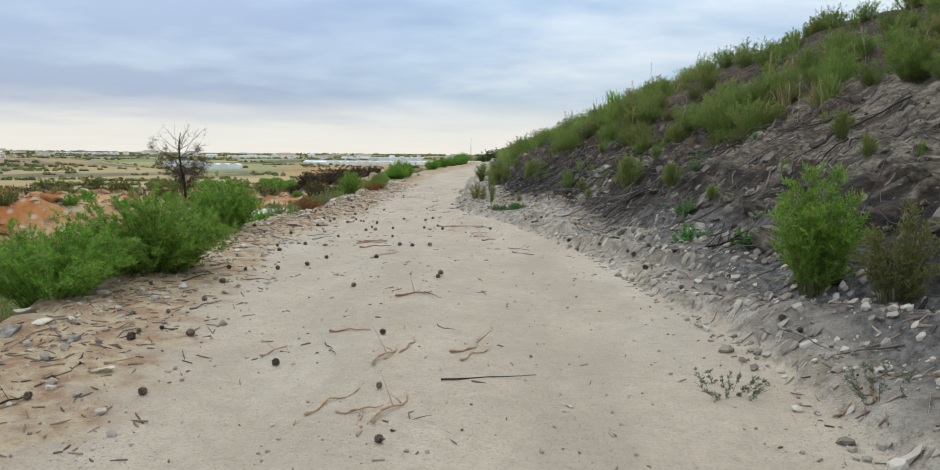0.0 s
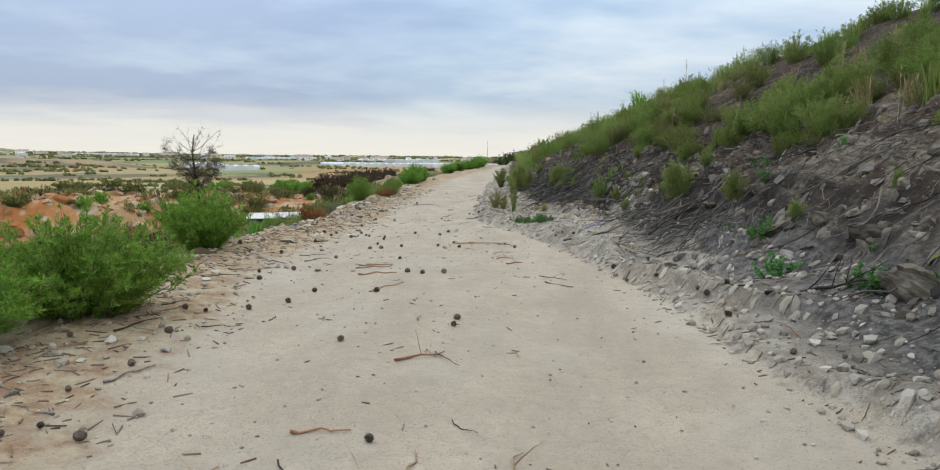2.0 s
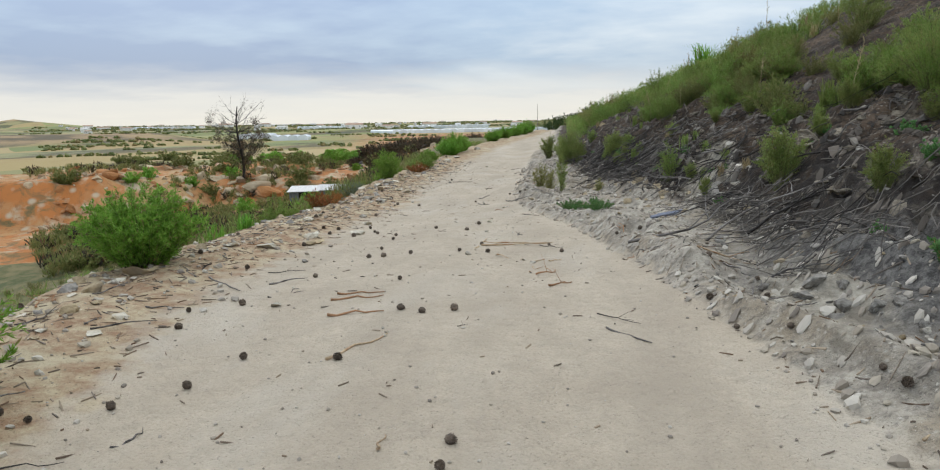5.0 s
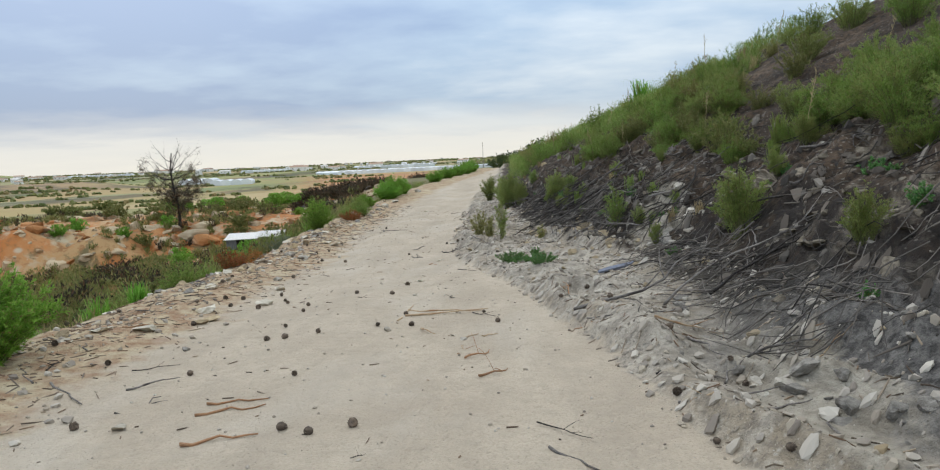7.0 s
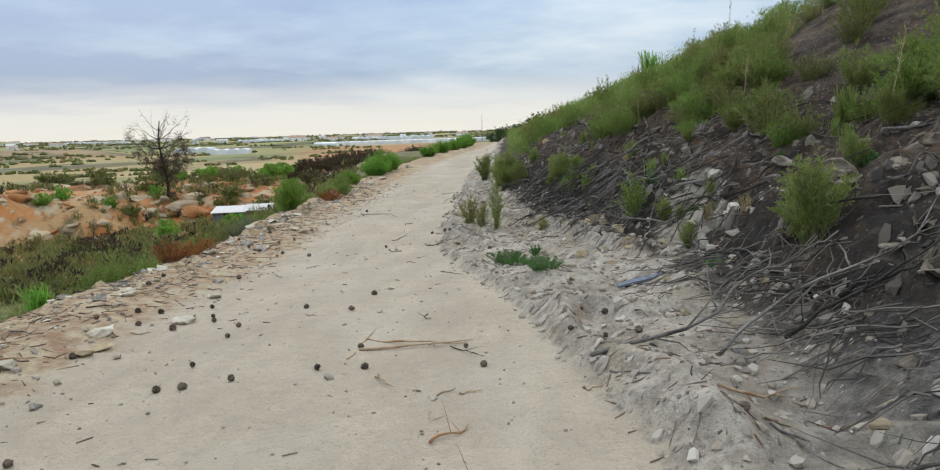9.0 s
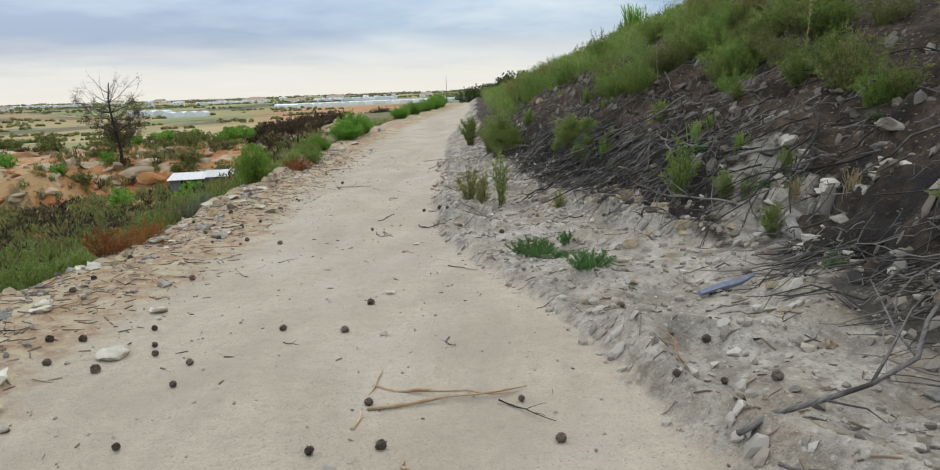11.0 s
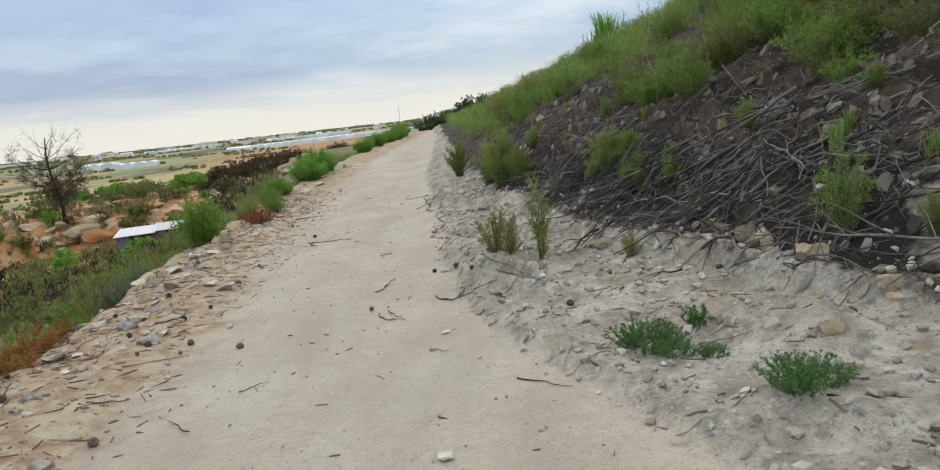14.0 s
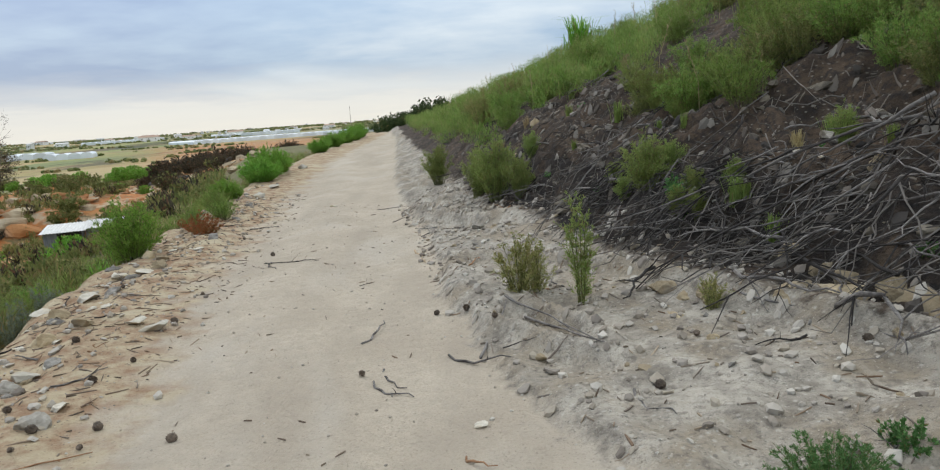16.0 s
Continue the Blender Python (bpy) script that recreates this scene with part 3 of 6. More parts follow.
def shrub(name, seed, height, spread, stems, twigs, leaves, leaf_len, leaf_w, leaf_mat, label, upright=0.5, bare=0.15, group="wild shrubs", category="shrub", lean=(0, 0)):
    """Many fine leafy stems fanning from one root."""
    r = np.random.default_rng(seed)
    root = new(name)
    wood, green = Pile(), Pile()
    for _ in range(stems):
        az = r.uniform(0, 2 * math.pi)
        rad = math.sqrt(r.uniform(0.01, 1)) * spread
        h = height * r.uniform(0.55, 1.0) * (1 - 0.42 * (rad / spread) ** 2)
        b = np.array([0.25 * rad * math.cos(az), 0.25 * rad * math.sin(az), -0.06])
        tip = np.array([rad * math.cos(az) + lean[0] * h, rad * math.sin(az) + lean[1] * h, h])
        mid = b + (tip - b) * 0.5 + np.array([0, 0, 1]) * h * 0.25 * upright - np.array([math.cos(az), math.sin(az), 0]) * rad * 0.2 * upright + r.normal(0, 0.03 * height, 3)
        ts = np.linspace(0, 1, 5)
        pts = [(1 - t) ** 2 * b + 2 * t * (1 - t) * mid + t * t * tip for t in ts]
        wood.add(*tube(pts, [0.0045 * height * (1.15 - t) + 0.0008 for t in ts], 3))
        for t in np.clip(r.uniform(bare, 1.0, twigs), 0, 0.999):
            p = (1 - t) ** 2 * b + 2 * t * (1 - t) * mid + t * t * tip
            tan = unit(2 * (1 - t) * (mid - b) + 2 * t * (tip - mid))
            out = unit(tan * 0.9 + unit(r.normal(0, 1, 3)) * 0.75 + np.array([0, 0, 0.25]))
            ln = height * r.uniform(0.06, 0.20) * (1.15 - 0.6 * t)
            for s in r.uniform(0.05, 1, leaves):
                q = p + out * ln * s + np.array([0, 0, -0.1 * ln * s * s])
                d = unit(out * 0.8 + unit(r.normal(0, 1, 3)) * 0.8 + np.array([0, 0, 0.15]))
                green.leaf(q, d, r.normal(0, 1, 3), leaf_len * r.uniform(0.6, 1.25), leaf_w * r.uniform(0.7, 1.2))
    mesh_part("stem", wood.v, wood.f, STEM, root, "thin green-brown stems")
    mesh_part("foliage", green.v, green.f, leaf_mat, root)
    return tagged(root, label, category, group)


def tuft(name, seed, height, spread, blades, material, label, group="grass tufts", seeds=False, category="grass"):
    """Arching blades from one crown."""
    r = np.random.default_rng(seed)
    root = new(name)
    green = Pile()
    for _ in range(blades):
        az, out = r.uniform(0, 2 * math.pi), r.uniform(0.1, 1.0) * spread
        h = height * r.uniform(0.45, 1.0)
        b = np.array([r.normal(0, 0.18) * spread, r.normal(0, 0.18) * spread, -0.03])
        dirn = np.array([math.cos(az), math.sin(az), 0])
        side = np.array([-math.sin(az), math.cos(az), 0]) * 0.006 * (0.7 + r.random()) * max(1.0, height * 2)
        p1, p2, p3 = b + dirn * out * 0.15 + np.array([0, 0, h * 0.5]), b + dirn * out * 0.5 + np.array([0, 0, h * 0.9]), b + dirn * out + np.array([0, 0, h * 0.92])
        green.add([b - side, b + side, p1 + side, p1 - side, p2 + side * 0.6, p2 - side * 0.6, p3], [(0, 1, 2, 3), (3, 2, 4, 5), (5, 4, 6)])
    mesh_part("grass_blade", green.v, green.f, material, root)
    return tagged(root, label, category, group)


def standing(x, y, turn=0.0, size=1.0, sink=0.0):
    return pose(x, y, gz1(x, y) - sink, 0, 0, turn) @ Matrix.Scale(size, 4)


def settle(ob, x, y, turn=0.0, size=1.0, sink=0.02):
    ob.matrix_basis = standing(x, y, turn, size, sink)
    return ob


def again(ob, x, y, turn=0.0, size=1.0, sink=0.02):
    c = copy_thing(ob, pose(x, y, gz1(x, y) - sink, 0, 0, turn))
    c.scale = (size, size, size * rng.uniform(0.88, 1.12))
    return c


BRIGHT = "bright green feathery shrub on the verge of the track"
# the two full shrubs and the spill of foliage on the valley lip
big = settle(shrub("wild_shrub", 1, 0.95, 0.85, 190, 18, 14, 0.045, 0.0105, LEAF_BRIGHT, "large bright green feathery shrub spilling over the lip"), -3.1, 8.1)
spill = settle(shrub("wild_shrub", 2, 0.80, 0.80, 130, 17, 13, 0.045, 0.0105, LEAF_BRIGHT, "bright green shrub growing below the lip of the track"), -3.35, 6.9, sink=0.05)
second = settle(shrub("wild_shrub", 3, 0.92, 0.66, 190, 18, 14, 0.043, 0.0105, LEAF_BRIGHT, "rounded bright green shrub on the rocky lip"), -4.2, 11.9)
lip_shrub = settle(shrub("wild_shrub", 4, 0.92, 0.42, 90, 16, 12, 0.042, 0.008, LEAF_BRIGHT, "upright feathery green shrub at the edge of the track"), -5.7, 23.9)
for x, y, s in ((-6.1, 29.5, 0.55), (-6.2, 33.0, 0.9), (-6.3, 34.3, 0.95), (-6.35, 35.6, 0.8), (-6.45, 44.0, 0.8), (-6.3, 47.0, 0.9), (-6.15, 50.0, 0.9), (-6.0, 52.5, 1.0), (-6.0, 55.0, 1.0), (-4.2, 6.0, 0.9), (-4.6, 9.3, 0.8), (-5.4, 13.8, 0.7)):
    again(second, x, y, rng.uniform(0, 360), s, 0.08)

# the bank's shrubs
vivid = settle(shrub("wild_shrub", 5, 1.02, 0.36, 75, 17, 12, 0.05, 0.011, LEAF_BRIGHT, "vivid green bushy plant at the foot of the burnt bank", 0.9), 3.05, 6.75)
dull = settle(shrub("wild_shrub", 6, 0.75, 0.26, 34, 12, 9, 0.045, 0.010, LEAF_DULL, "dull scorched green shrub at the foot of the bank", 0.9), 3.35, 6.15)
plume = settle(shrub("wild_shrub", 8, 0.88, 0.28, 60, 17, 12, 0.034, 0.0065, LEAF_PALE, "pale green plumed plant on the burnt bank", 1.0, 0.2), 2.52, 14.7)
for x, y, s in ((2.95, 12.6, 0.6), (-0.8, 24.7, 1.15), (-0.51, 24.3, 0.8), (0.45, 21.6, 0.85), (0.55, 20.9, 0.45), (-1.02, 25.3, 1.0), (-1.6, 27.5, 1.1)):
    again(plume, x, y, rng.uniform(0, 360), s)
spire = settle(shrub("tall_weed", 9, 0.95, 0.12, 12, 26, 9, 0.036, 0.008, LEAF_PALE, "tall pale green weed at the edge of the track", 1.0, 0.1, "track-side weeds", "weed"), -0.57, 19.95)
weed = settle(shrub("tall_weed", 10, 0.55, 0.22, 34, 12, 9, 0.032, 0.007, LEAF_YELLOW, "yellow-green bushy weed at the edge of the track", 1.0, 0.1, "track-side weeds", "weed"), -1.02, 20.2)
again(weed, -0.85, 20.45, 40, 0.8)
again(weed, 0.2, 19.3, 90, 0.55)
sprout = settle(shrub("wild_shrub", 14, 0.72, 0.20, 26, 20, 8, 0.034, 0.006, LEAF_BROW, "upright dark green sapling among burnt branches", 0.9, 0.1), 1.42, 17.9)
again(sprout, 1.0, 20.8, 50, 0.5)
low = settle(shrub("low_plant", 11, 0.20, 0.27, 95, 16, 14, 0.017, 0.0034, LEAF_BLUE, "low blue-green feathery plant sprawling on pale soil", 0.1, 0.1, "sprawling plants", "plant"), -0.16, 17.2)
again(low, 0.32, 16.1, 70, 0.82)
again(low, -0.02, 16.98, 150, 0.6)
again(low, 0.12, 16.80, 20, 0.42)
sprig = settle(shrub("low_plant", 13, 0.15, 0.24, 24, 8, 7, 0.022, 0.006, LEAF_GREY, "grey-green wilted sprig lying on ashy soil", 0.1, 0.1, "sprawling plants", "plant"), 2.1, 5.3)
again(sprig, 2.75, 4.9, 80, 1.1)
herb = settle(shrub("low_plant", 12, 0.16, 0.14, 22, 8, 7, 0.028, 0.012, LEAF_BLUE, "small leafy blue-green herb on the bank", 0.3, 0.1, "sprawling plants", "plant"), 3.3, 12.5)
for x, y, s in ((3.7, 14.2, 1.3), (0.57, 21.1, 1.2), (2.7, 9.6, 1.6), (3.0, 8.5, 1.4), (1.9, 15.3, 0.7), (0.2, 17.3, 0.8), (2.9, 11.0, 1.5)):
    again(herb, x, y, rng.uniform(0, 360), s)

# the green brow along the top of the bank
kinds = [settle(shrub("wild_shrub", 20 + k, 0.72, 0.40, 64, 15, 9, 0.040, 0.0055, m, lab, 0.9, 0.2, "green brow of the hill"), 5.6 + 0.6 * k, 9.0 + 1.7 * k)
         for k, (m, lab) in enumerate(((LEAF_BROW, "soft green brush on the brow of the hill"), (LEAF_PALE, "pale green brush on the brow of the hill"), (LEAF_YELLOW, "yellow-green brush on the brow of the hill")))]
dusky = settle(shrub("wild_shrub", 27, 0.6, 0.42, 50, 13, 9, 0.036, 0.007, LEAF_DULL, "dark olive brush on the brow of the hill", 0.9, 0.1, "green brow of the hill"), 3.4, 19.6)
palm = settle(tuft("spiky_plant", 31, 1.0, 0.75, 160, LEAF_BRIGHT, "dark green spiky tuft standing on the skyline", "spiky plants", category="plant"), 4.65, 44.3, 0, max(1.0, (5.45 - gz1(4.65, 44.3)) / 0.92))
blades = settle(tuft("grass_tuft", 32, 0.65, 0.30, 90, LEAF_PALE, "tall green grass tuft on the hillside"), 5.0, 12.0)
straw = settle(tuft("grass_tuft", 33, 0.50, 0.28, 60, STRAW, "dry straw-coloured grass tuft on the hillside"), 5.2, 13.0)
made = 0
while made < 190:
    y = 4.5 + 36 * rng.random() ** 1.2
    wide = 1.0 + 1.3 * float(ramp(np.array(y), 34, 20))
    s = wide + 7.5 * rng.random() ** 1.5
    x = float(np.interp(y, FOOT_Y, FOOT_X)) + s
    thick = float(bumps(np.array(x), np.array(y), 2.6, 2, 40))
    if thick < -0.2 or (y < 13.5 and s < 6.0 and thick < 0.32):
        continue
    pick = rng.random()
    src = kinds[0] if pick < 0.40 else kinds[1] if pick < 0.66 else kinds[2] if pick < 0.78 else blades if pick < 0.91 else straw
    again(src, x, y, rng.uniform(0, 360), rng.uniform(0.55, 1.05) * (1.0 + 0.008 * y), 0.05)
    made += 1

for k in range(95):
    y = rng.uniform(13.5, 25)
    x = float(np.interp(y, FOOT_Y, FOOT_X)) + rng.triangular(1.7, 2.2, 4.6)
    src = kinds[0] if rng.random() < 0.38 else kinds[1] if rng.random() < 0.4 else dusky
    if 18 < y < 22 and rng.random() < 0.45:
        continue
    again(src, x, y, rng.uniform(0, 360), rng.uniform(0.6, 1.1), 0.05)
for k in range(26):
    y = rng.uniform(6.5, 13.0)
    x = float(np.interp(y, FOOT_Y, FOOT_X)) + rng.triangular(1.6, 3.6, 6.0)
    again((kinds + [dusky, straw, straw])[int(rng.integers(6))], x, y, rng.uniform(0, 360), rng.uniform(0.5, 1.0), 0.05)


def brush_cover(count, place, leaves, height, leaf_len, leaf_w, material, label, name="hillside_brush"):
    """Low brush that nobody could count, joined into one sheet."""
    p = Pile()
    for _ in range(count):
        x, y = place()
        z = gz1(x, y)
        h = height * rng.uniform(0.6, 1.2)
        for _ in range(leaves):
            o = rng.normal(0, 0.32 * h, 3) * np.array([1, 1, 0])
            t = rng.random()
            c = np.array([x, y, z]) + o * (0.5 + 0.6 * t) + np.array([0, 0, h * t * (1 - 0.25 * (o @ o) / (h * h))])
            p.leaf(c, unit(np.array([rng.normal(0, 0.5), rng.normal(0, 0.5), 1.0])), rng.normal(0, 1, 3), leaf_len * rng.uniform(0.6, 1.3), leaf_w)
    return tagged(mesh_part(name, p.v, p.f, material), label, "brush", kind="stuff")


def on_far_brow():
    y = rng.uniform(26, 60)
    return float(np.interp(y, FOOT_Y, FOOT_X)) + 0.7 + 8.5 * rng.random() ** 1.2, y


def under_lip():
    y = rng.uniform(3, 46)
    return float(np.interp(y, LIP_Y, LIP_X)) - 0.5 - 24 * rng.random() ** 1.3, y


brush_cover(260, on_far_brow, 420, 0.55, 0.10, 0.011, LEAF_BROW, "soft green brush along the far brow of the hill")
brush_cover(150, on_far_brow, 360, 0.55, 0.10, 0.012, LEAF_PALE, "pale green brush along the far brow of the hill")
brush_cover(480, under_lip, 150, 0.40, 0.15, 0.014, LEAF_DULL, "dull green scrub over the slope below the track", "slope_scrub")
brush_cover(420, under_lip, 150, 0.45, 0.15, 0.013, LEAF_PALE, "pale green grass over the slope below the track", "slope_grass")
brush_cover(260, under_lip, 90, 0.40, 0.15, 0.012, STRAW, "dry grass over the slope below the track", "slope_grass")

# grass, rusty and green brush on the slope under the lip
rust = settle(shrub("rusty_shrub", 41, 0.34, 0.28, 46, 12, 9, 0.030, 0.008, LEAF_RUST, "rust-coloured drying shrub at the lip of the slope", 0.4, 0.1, "rusty shrubs"), -4.95, 17.8)
for x, y, s in ((-5.05, 18.3, 1.0), (-5.15, 18.9, 1.0), (-5.3, 19.6, 0.8), (-5.15, 25.2, 1.0), (-5.4, 25.6, 1.0)):
    again(rust, x, y, rng.uniform(0, 360), s)
silver = settle(shrub("silver_shrub", 42, 0.40, 0.32, 46, 12, 9, 0.034, 0.007, LEAF_GREY, "silver-grey shrub at the lip of the slope", 0.5, 0.1, "silver shrubs"), -5.75, 21.3)
again(silver, -5.85, 22.0, 60, 0.9)
fresh = settle(tuft("grass_tuft", 43, 0.55, 0.30, 130, LEAF_BRIGHT, "bright green grass tuft below the lip", "grass below the lip"), -5.2, 15.6)
for k in range(120):
    y = rng.uniform(4, 34)
    x = float(np.interp(y, LIP_Y, LIP_X)) - rng.triangular(0.25, 0.8, 3.2)
    pick = rng.random()
    src = fresh if pick < 0.40 else kinds[0] if pick < 0.76 else kinds[1] if pick < 0.85 else straw
    again(src, x, y, rng.uniform(0, 360), rng.uniform(0.7, 1.2), 0.06)
for x, y, s in ((-5.3, 26.6, 0.75), (-5.6, 27.3, 0.8), (-5.9, 28.0, 0.7), (-5.7, 26.2, 0.6)):
    again(kinds[0], x, y, rng.uniform(0, 360), s)
# small sprigs and dry stalks dotted over the burnt bank
for k in range(70):
    y = rng.uniform(6, 28)
    x = float(np.interp(y, FOOT_Y, FOOT_X)) + rng.uniform(0.3, 2.4)
    pick = rng.random()
    src = herb if pick < 0.4 else straw if pick < 0.55 else blades if pick < 0.75 else plume
    again(src, x, y, rng.uniform(0, 360), rng.uniform(0.25, 0.55) * (1.6 if src is herb else 1.0))


def stalk(seed):
    """A bare stalk with a loose seed head."""
    r = np.random.default_rng(seed)
    p = Pile()
    path = [np.array([0, 0, 0]), np.array([r.normal(0, 0.03), r.normal(0, 0.03), 0.4]), np.array([r.normal(0, 0.08), r.normal(0, 0.08), 0.95])]
    p.add(*tube(path, [0.005, 0.004, 0.002], 4))
    for t in r.uniform(0.45, 1.0, 26):
        b = path[1] + (path[2] - path[1]) * (t - 0.4) / 0.6
        d = unit(np.array([r.normal(0, 0.5), r.normal(0, 0.5), 1.0]))
        p.leaf(b, d, r.normal(0, 1, 3), r.uniform(0.04, 0.09), 0.012)
    return tagged(mesh_part("seed_stalk", p.v, p.f, STRAW), "dry seed stalk standing above the hillside grass", "stalk", "seed stalks")


stalks = [settle(stalk(k), 5.0 + 0.3 * k, 15.0 + k) for k in range(3)]
for k in range(60):
    y = rng.uniform(7, 50)
    x = float(np.interp(y, FOOT_Y, FOOT_X)) + rng.uniform(1.6, 6.5)
    again(stalks[k % 3], x, y, rng.uniform(0, 360), rng.uniform(0.6, 1.15))

# ---- where the loose things lie (x, y, ...) ----
CONE_SPOTS_A = ((-0.11, 6.14), (0.14, 5.03), (0.32, 4.34), (-1.15, 4.82), (-1.74, 4.87), (-1.66, 4.58), (-1.81, 5.72), (-1.51, 5.97), (-2.73, 7.47), (-1.76, 6.02), (-2.0, 6.52), (-0.64, 5.45), (-0.83, 7.81), (-0.1, 8.61), (-1.02, 10.7), (-0.83, 10.64), (-2.39, 10.73), (-1.74, 9.03), (-2.48, 10.0), (2.27, 7.72), (2.51, 7.52), (2.08, 8.7), (2.02, 9.3), (1.69, 10.22), (-2.76, 14.87), (2.66, 6.15), (-2.17, 7.81), (-0.61, 10.79), (-1.96, 8.69), (-1.06, 9.56), (-1.68, 9.52), (-2.68, 10.42), (-2.27, 11.86), (-1.37, 11.77), (-2.32, 14.51), (-2.14, 13.42), (1.43, 10.57), (1.97, 9.47), (2.18, 9.26), (1.8, 11.47), (-2.42, 8.45), (-2.22, 8.43), (-1.03, 13.93), (-0.21, 14.0), (-0.08, 8.37))
CONE_SPOTS_B = ((-0.86, 13.49), (-1.18, 13.38), (-1.96, 12.96), (-1.68, 13.1), (-2.12, 12.92), (-2.24, 14.15), (-2.65, 14.69), (-3.2, 13.54), (-0.01, 13.55), (0.69, 14.58), (0.88, 14.5), (0.86, 14.03), (0.6, 13.97), (1.09, 13.93), (1.79, 11.85), (1.45, 12.33), (-3.27, 14.49), (-3.72, 14.53), (-2.89, 14.41), (-1.46, 15.84), (-1.48, 15.11), (-1.92, 15.11), (-2.96, 15.23), (-3.55, 14.89), (-3.35, 14.96), (-3.67, 18.64), (-3.99, 18.57), (-3.41, 16.72), (-3.64, 18.37), (-3.15, 18.39), (-2.2, 19.16), (-3.96, 18.31), (-0.08, 18.85), (-0.49, 18.29), (-3.94, 19.76), (-1.46, 20.2), (-1.7, 20.33), (-1.28, 19.6), (0.68, 18.32))
CONE_SPOTS = CONE_SPOTS_A + CONE_SPOTS_B
STICK_ENDS_A = ((-0.15, 4.64, 0.03, 5.02, 'p'), (0.21, 4.4, 0.13, 4.74, 'p'), (-0.0, 5.41, 0.05, 5.84, 'p'), (0.04, 5.55, 0.13, 6.05, 'p'), (0.43, 5.74, 0.62, 6.14, 'p'), (0.53, 5.58, 0.68, 5.91, 'p'), (-0.54, 6.2, -0.24, 6.25, 'r'), (-0.3, 7.34, -0.02, 7.63, 'r'), (-0.08, 7.62, 0.13, 7.34, 'd'), (0.24, 6.44, 0.39, 6.3, 'd'), (-1.02, 13.87, -0.18, 14.17, 'p'), (-1.73, 11.13, -1.33, 11.22, 'r'), (0.48, 10.93, 0.8, 10.68, 'd'), (-2.21, 5.03, -1.65, 5.48, 'g'), (-2.02, 5.19, -1.91, 5.96, 'g'), (0.47, 5.19, 1.02, 5.44, 'd'), (-1.9, 6.7, -1.82, 7.08, 'g'), (-0.8, 5.58, -0.72, 5.84, 'p'), (2.63, 6.13, 2.74, 5.52, 'g'), (2.54, 7.34, 2.73, 6.34, 'd'), (-2.03, 8.01, -1.76, 8.15, 'd'), (-0.48, 5.91, -0.3, 5.62, 'd'))
STICK_ENDS_B = ((0.23, 4.53, 0.32, 4.95, 'p'), (0.0, 4.68, 0.23, 4.77, 'p'), (0.34, 4.46, 0.41, 4.7, 'g'), (-1.71, 10.95, -1.3, 11.11, 'r'), (0.55, 10.59, 0.86, 10.24, 'g'), (-0.16, 12.31, 0.01, 12.57, 'r'), (-1.06, 14.19, -0.23, 14.1, 'p'), (1.16, 11.86, 1.75, 11.73, 'g'), (-1.13, 9.55, -0.9, 10.05, 'p'), (-3.25, 11.56, -2.66, 11.15, 'g'), (-2.82, 11.94, -2.5, 12.12, 'd'), (-1.67, 8.33, -1.65, 8.53, 'g'), (2.27, 9.94, 2.51, 9.85, 'g'), (-0.4, 8.46, -0.41, 8.6, 'p'), (-1.52, 10.45, -1.12, 10.61, 'o'), (0.02, 11.81, 0.21, 12.02, 'o'), (-2.58, 11.51, -2.31, 11.78, 'g'), (-2.33, 11.02, -2.19, 11.34, 'g'), (1.32, 11.11, 1.91, 11.17, 'g'), (-1.03, 13.64, -1.05, 14.4, 'p'), (-0.47, 10.31, -0.41, 10.39, 'd'), (-0.73, 13.37, -0.56, 13.13, 'p'))
STICK_ENDS_C = ((-0.25, 12.47, -0.23, 12.72, 'p'), (-0.28, 12.98, -0.15, 13.13, 'p'), (-0.11, 13.03, 0.03, 13.08, 'p'), (-0.33, 14.0, -0.03, 13.73, 'd'), (1.45, 13.25, 1.96, 13.44, 'g'), (1.35, 12.53, 1.81, 12.89, 'p'), (1.58, 12.33, 1.77, 11.93, 'g'), (0.83, 13.16, 1.05, 12.86, 'g'), (-2.88, 16.77, -3.09, 16.96, 'd'), (-2.78, 17.31, -2.62, 17.44, 'd'), (-0.71, 15.03, -0.66, 14.85, 'g'), (-0.97, 17.08, -0.66, 16.85, 'd'), (0.35, 15.97, 0.65, 15.85, 'd'), (-3.73, 22.88, -3.08, 22.83, 'd'), (-2.07, 19.26, -1.9, 18.89, 'g'), (-1.62, 19.36, -1.23, 19.0, 'g'), (-1.03, 19.79, -0.65, 18.88, 'g'), (0.33, 19.32, 0.78, 18.22, 'g'), (-1.82, 14.82, -1.69, 14.78, 'd'), (-2.28, 19.82, -2.15, 20.36, 'g'), (-2.11, 19.04, -1.85, 18.72, 'g'), (-1.42, 19.23, -1.15, 20.04, 'g'))
STICK_ENDS_D = ((-1.16, 20.11, -0.68, 18.91, 'g'), (-3.44, 22.79, -3.07, 22.9, 'd'), (-2.71, 26.86, -2.06, 26.22, 'd'), (-0.63, 18.28, -0.54, 17.9, 'g'), (-1.26, 19.22, -1.02, 19.15, 'd'), (-1.75, 22.95, -1.3, 23.19, 'd'), (-2.47, 21.52, -2.33, 21.66, 'd'), (-1.57, 17.92, -1.43, 17.78, 'r'), (-3.64, 22.9, -3.52, 22.53, 'g'), (-2.35, 25.18, -2.04, 25.47, 'd'), (-1.97, 22.94, -1.82, 22.25, 'p'))
STICK_ENDS = STICK_ENDS_A + STICK_ENDS_B + STICK_ENDS_C + STICK_ENDS_D
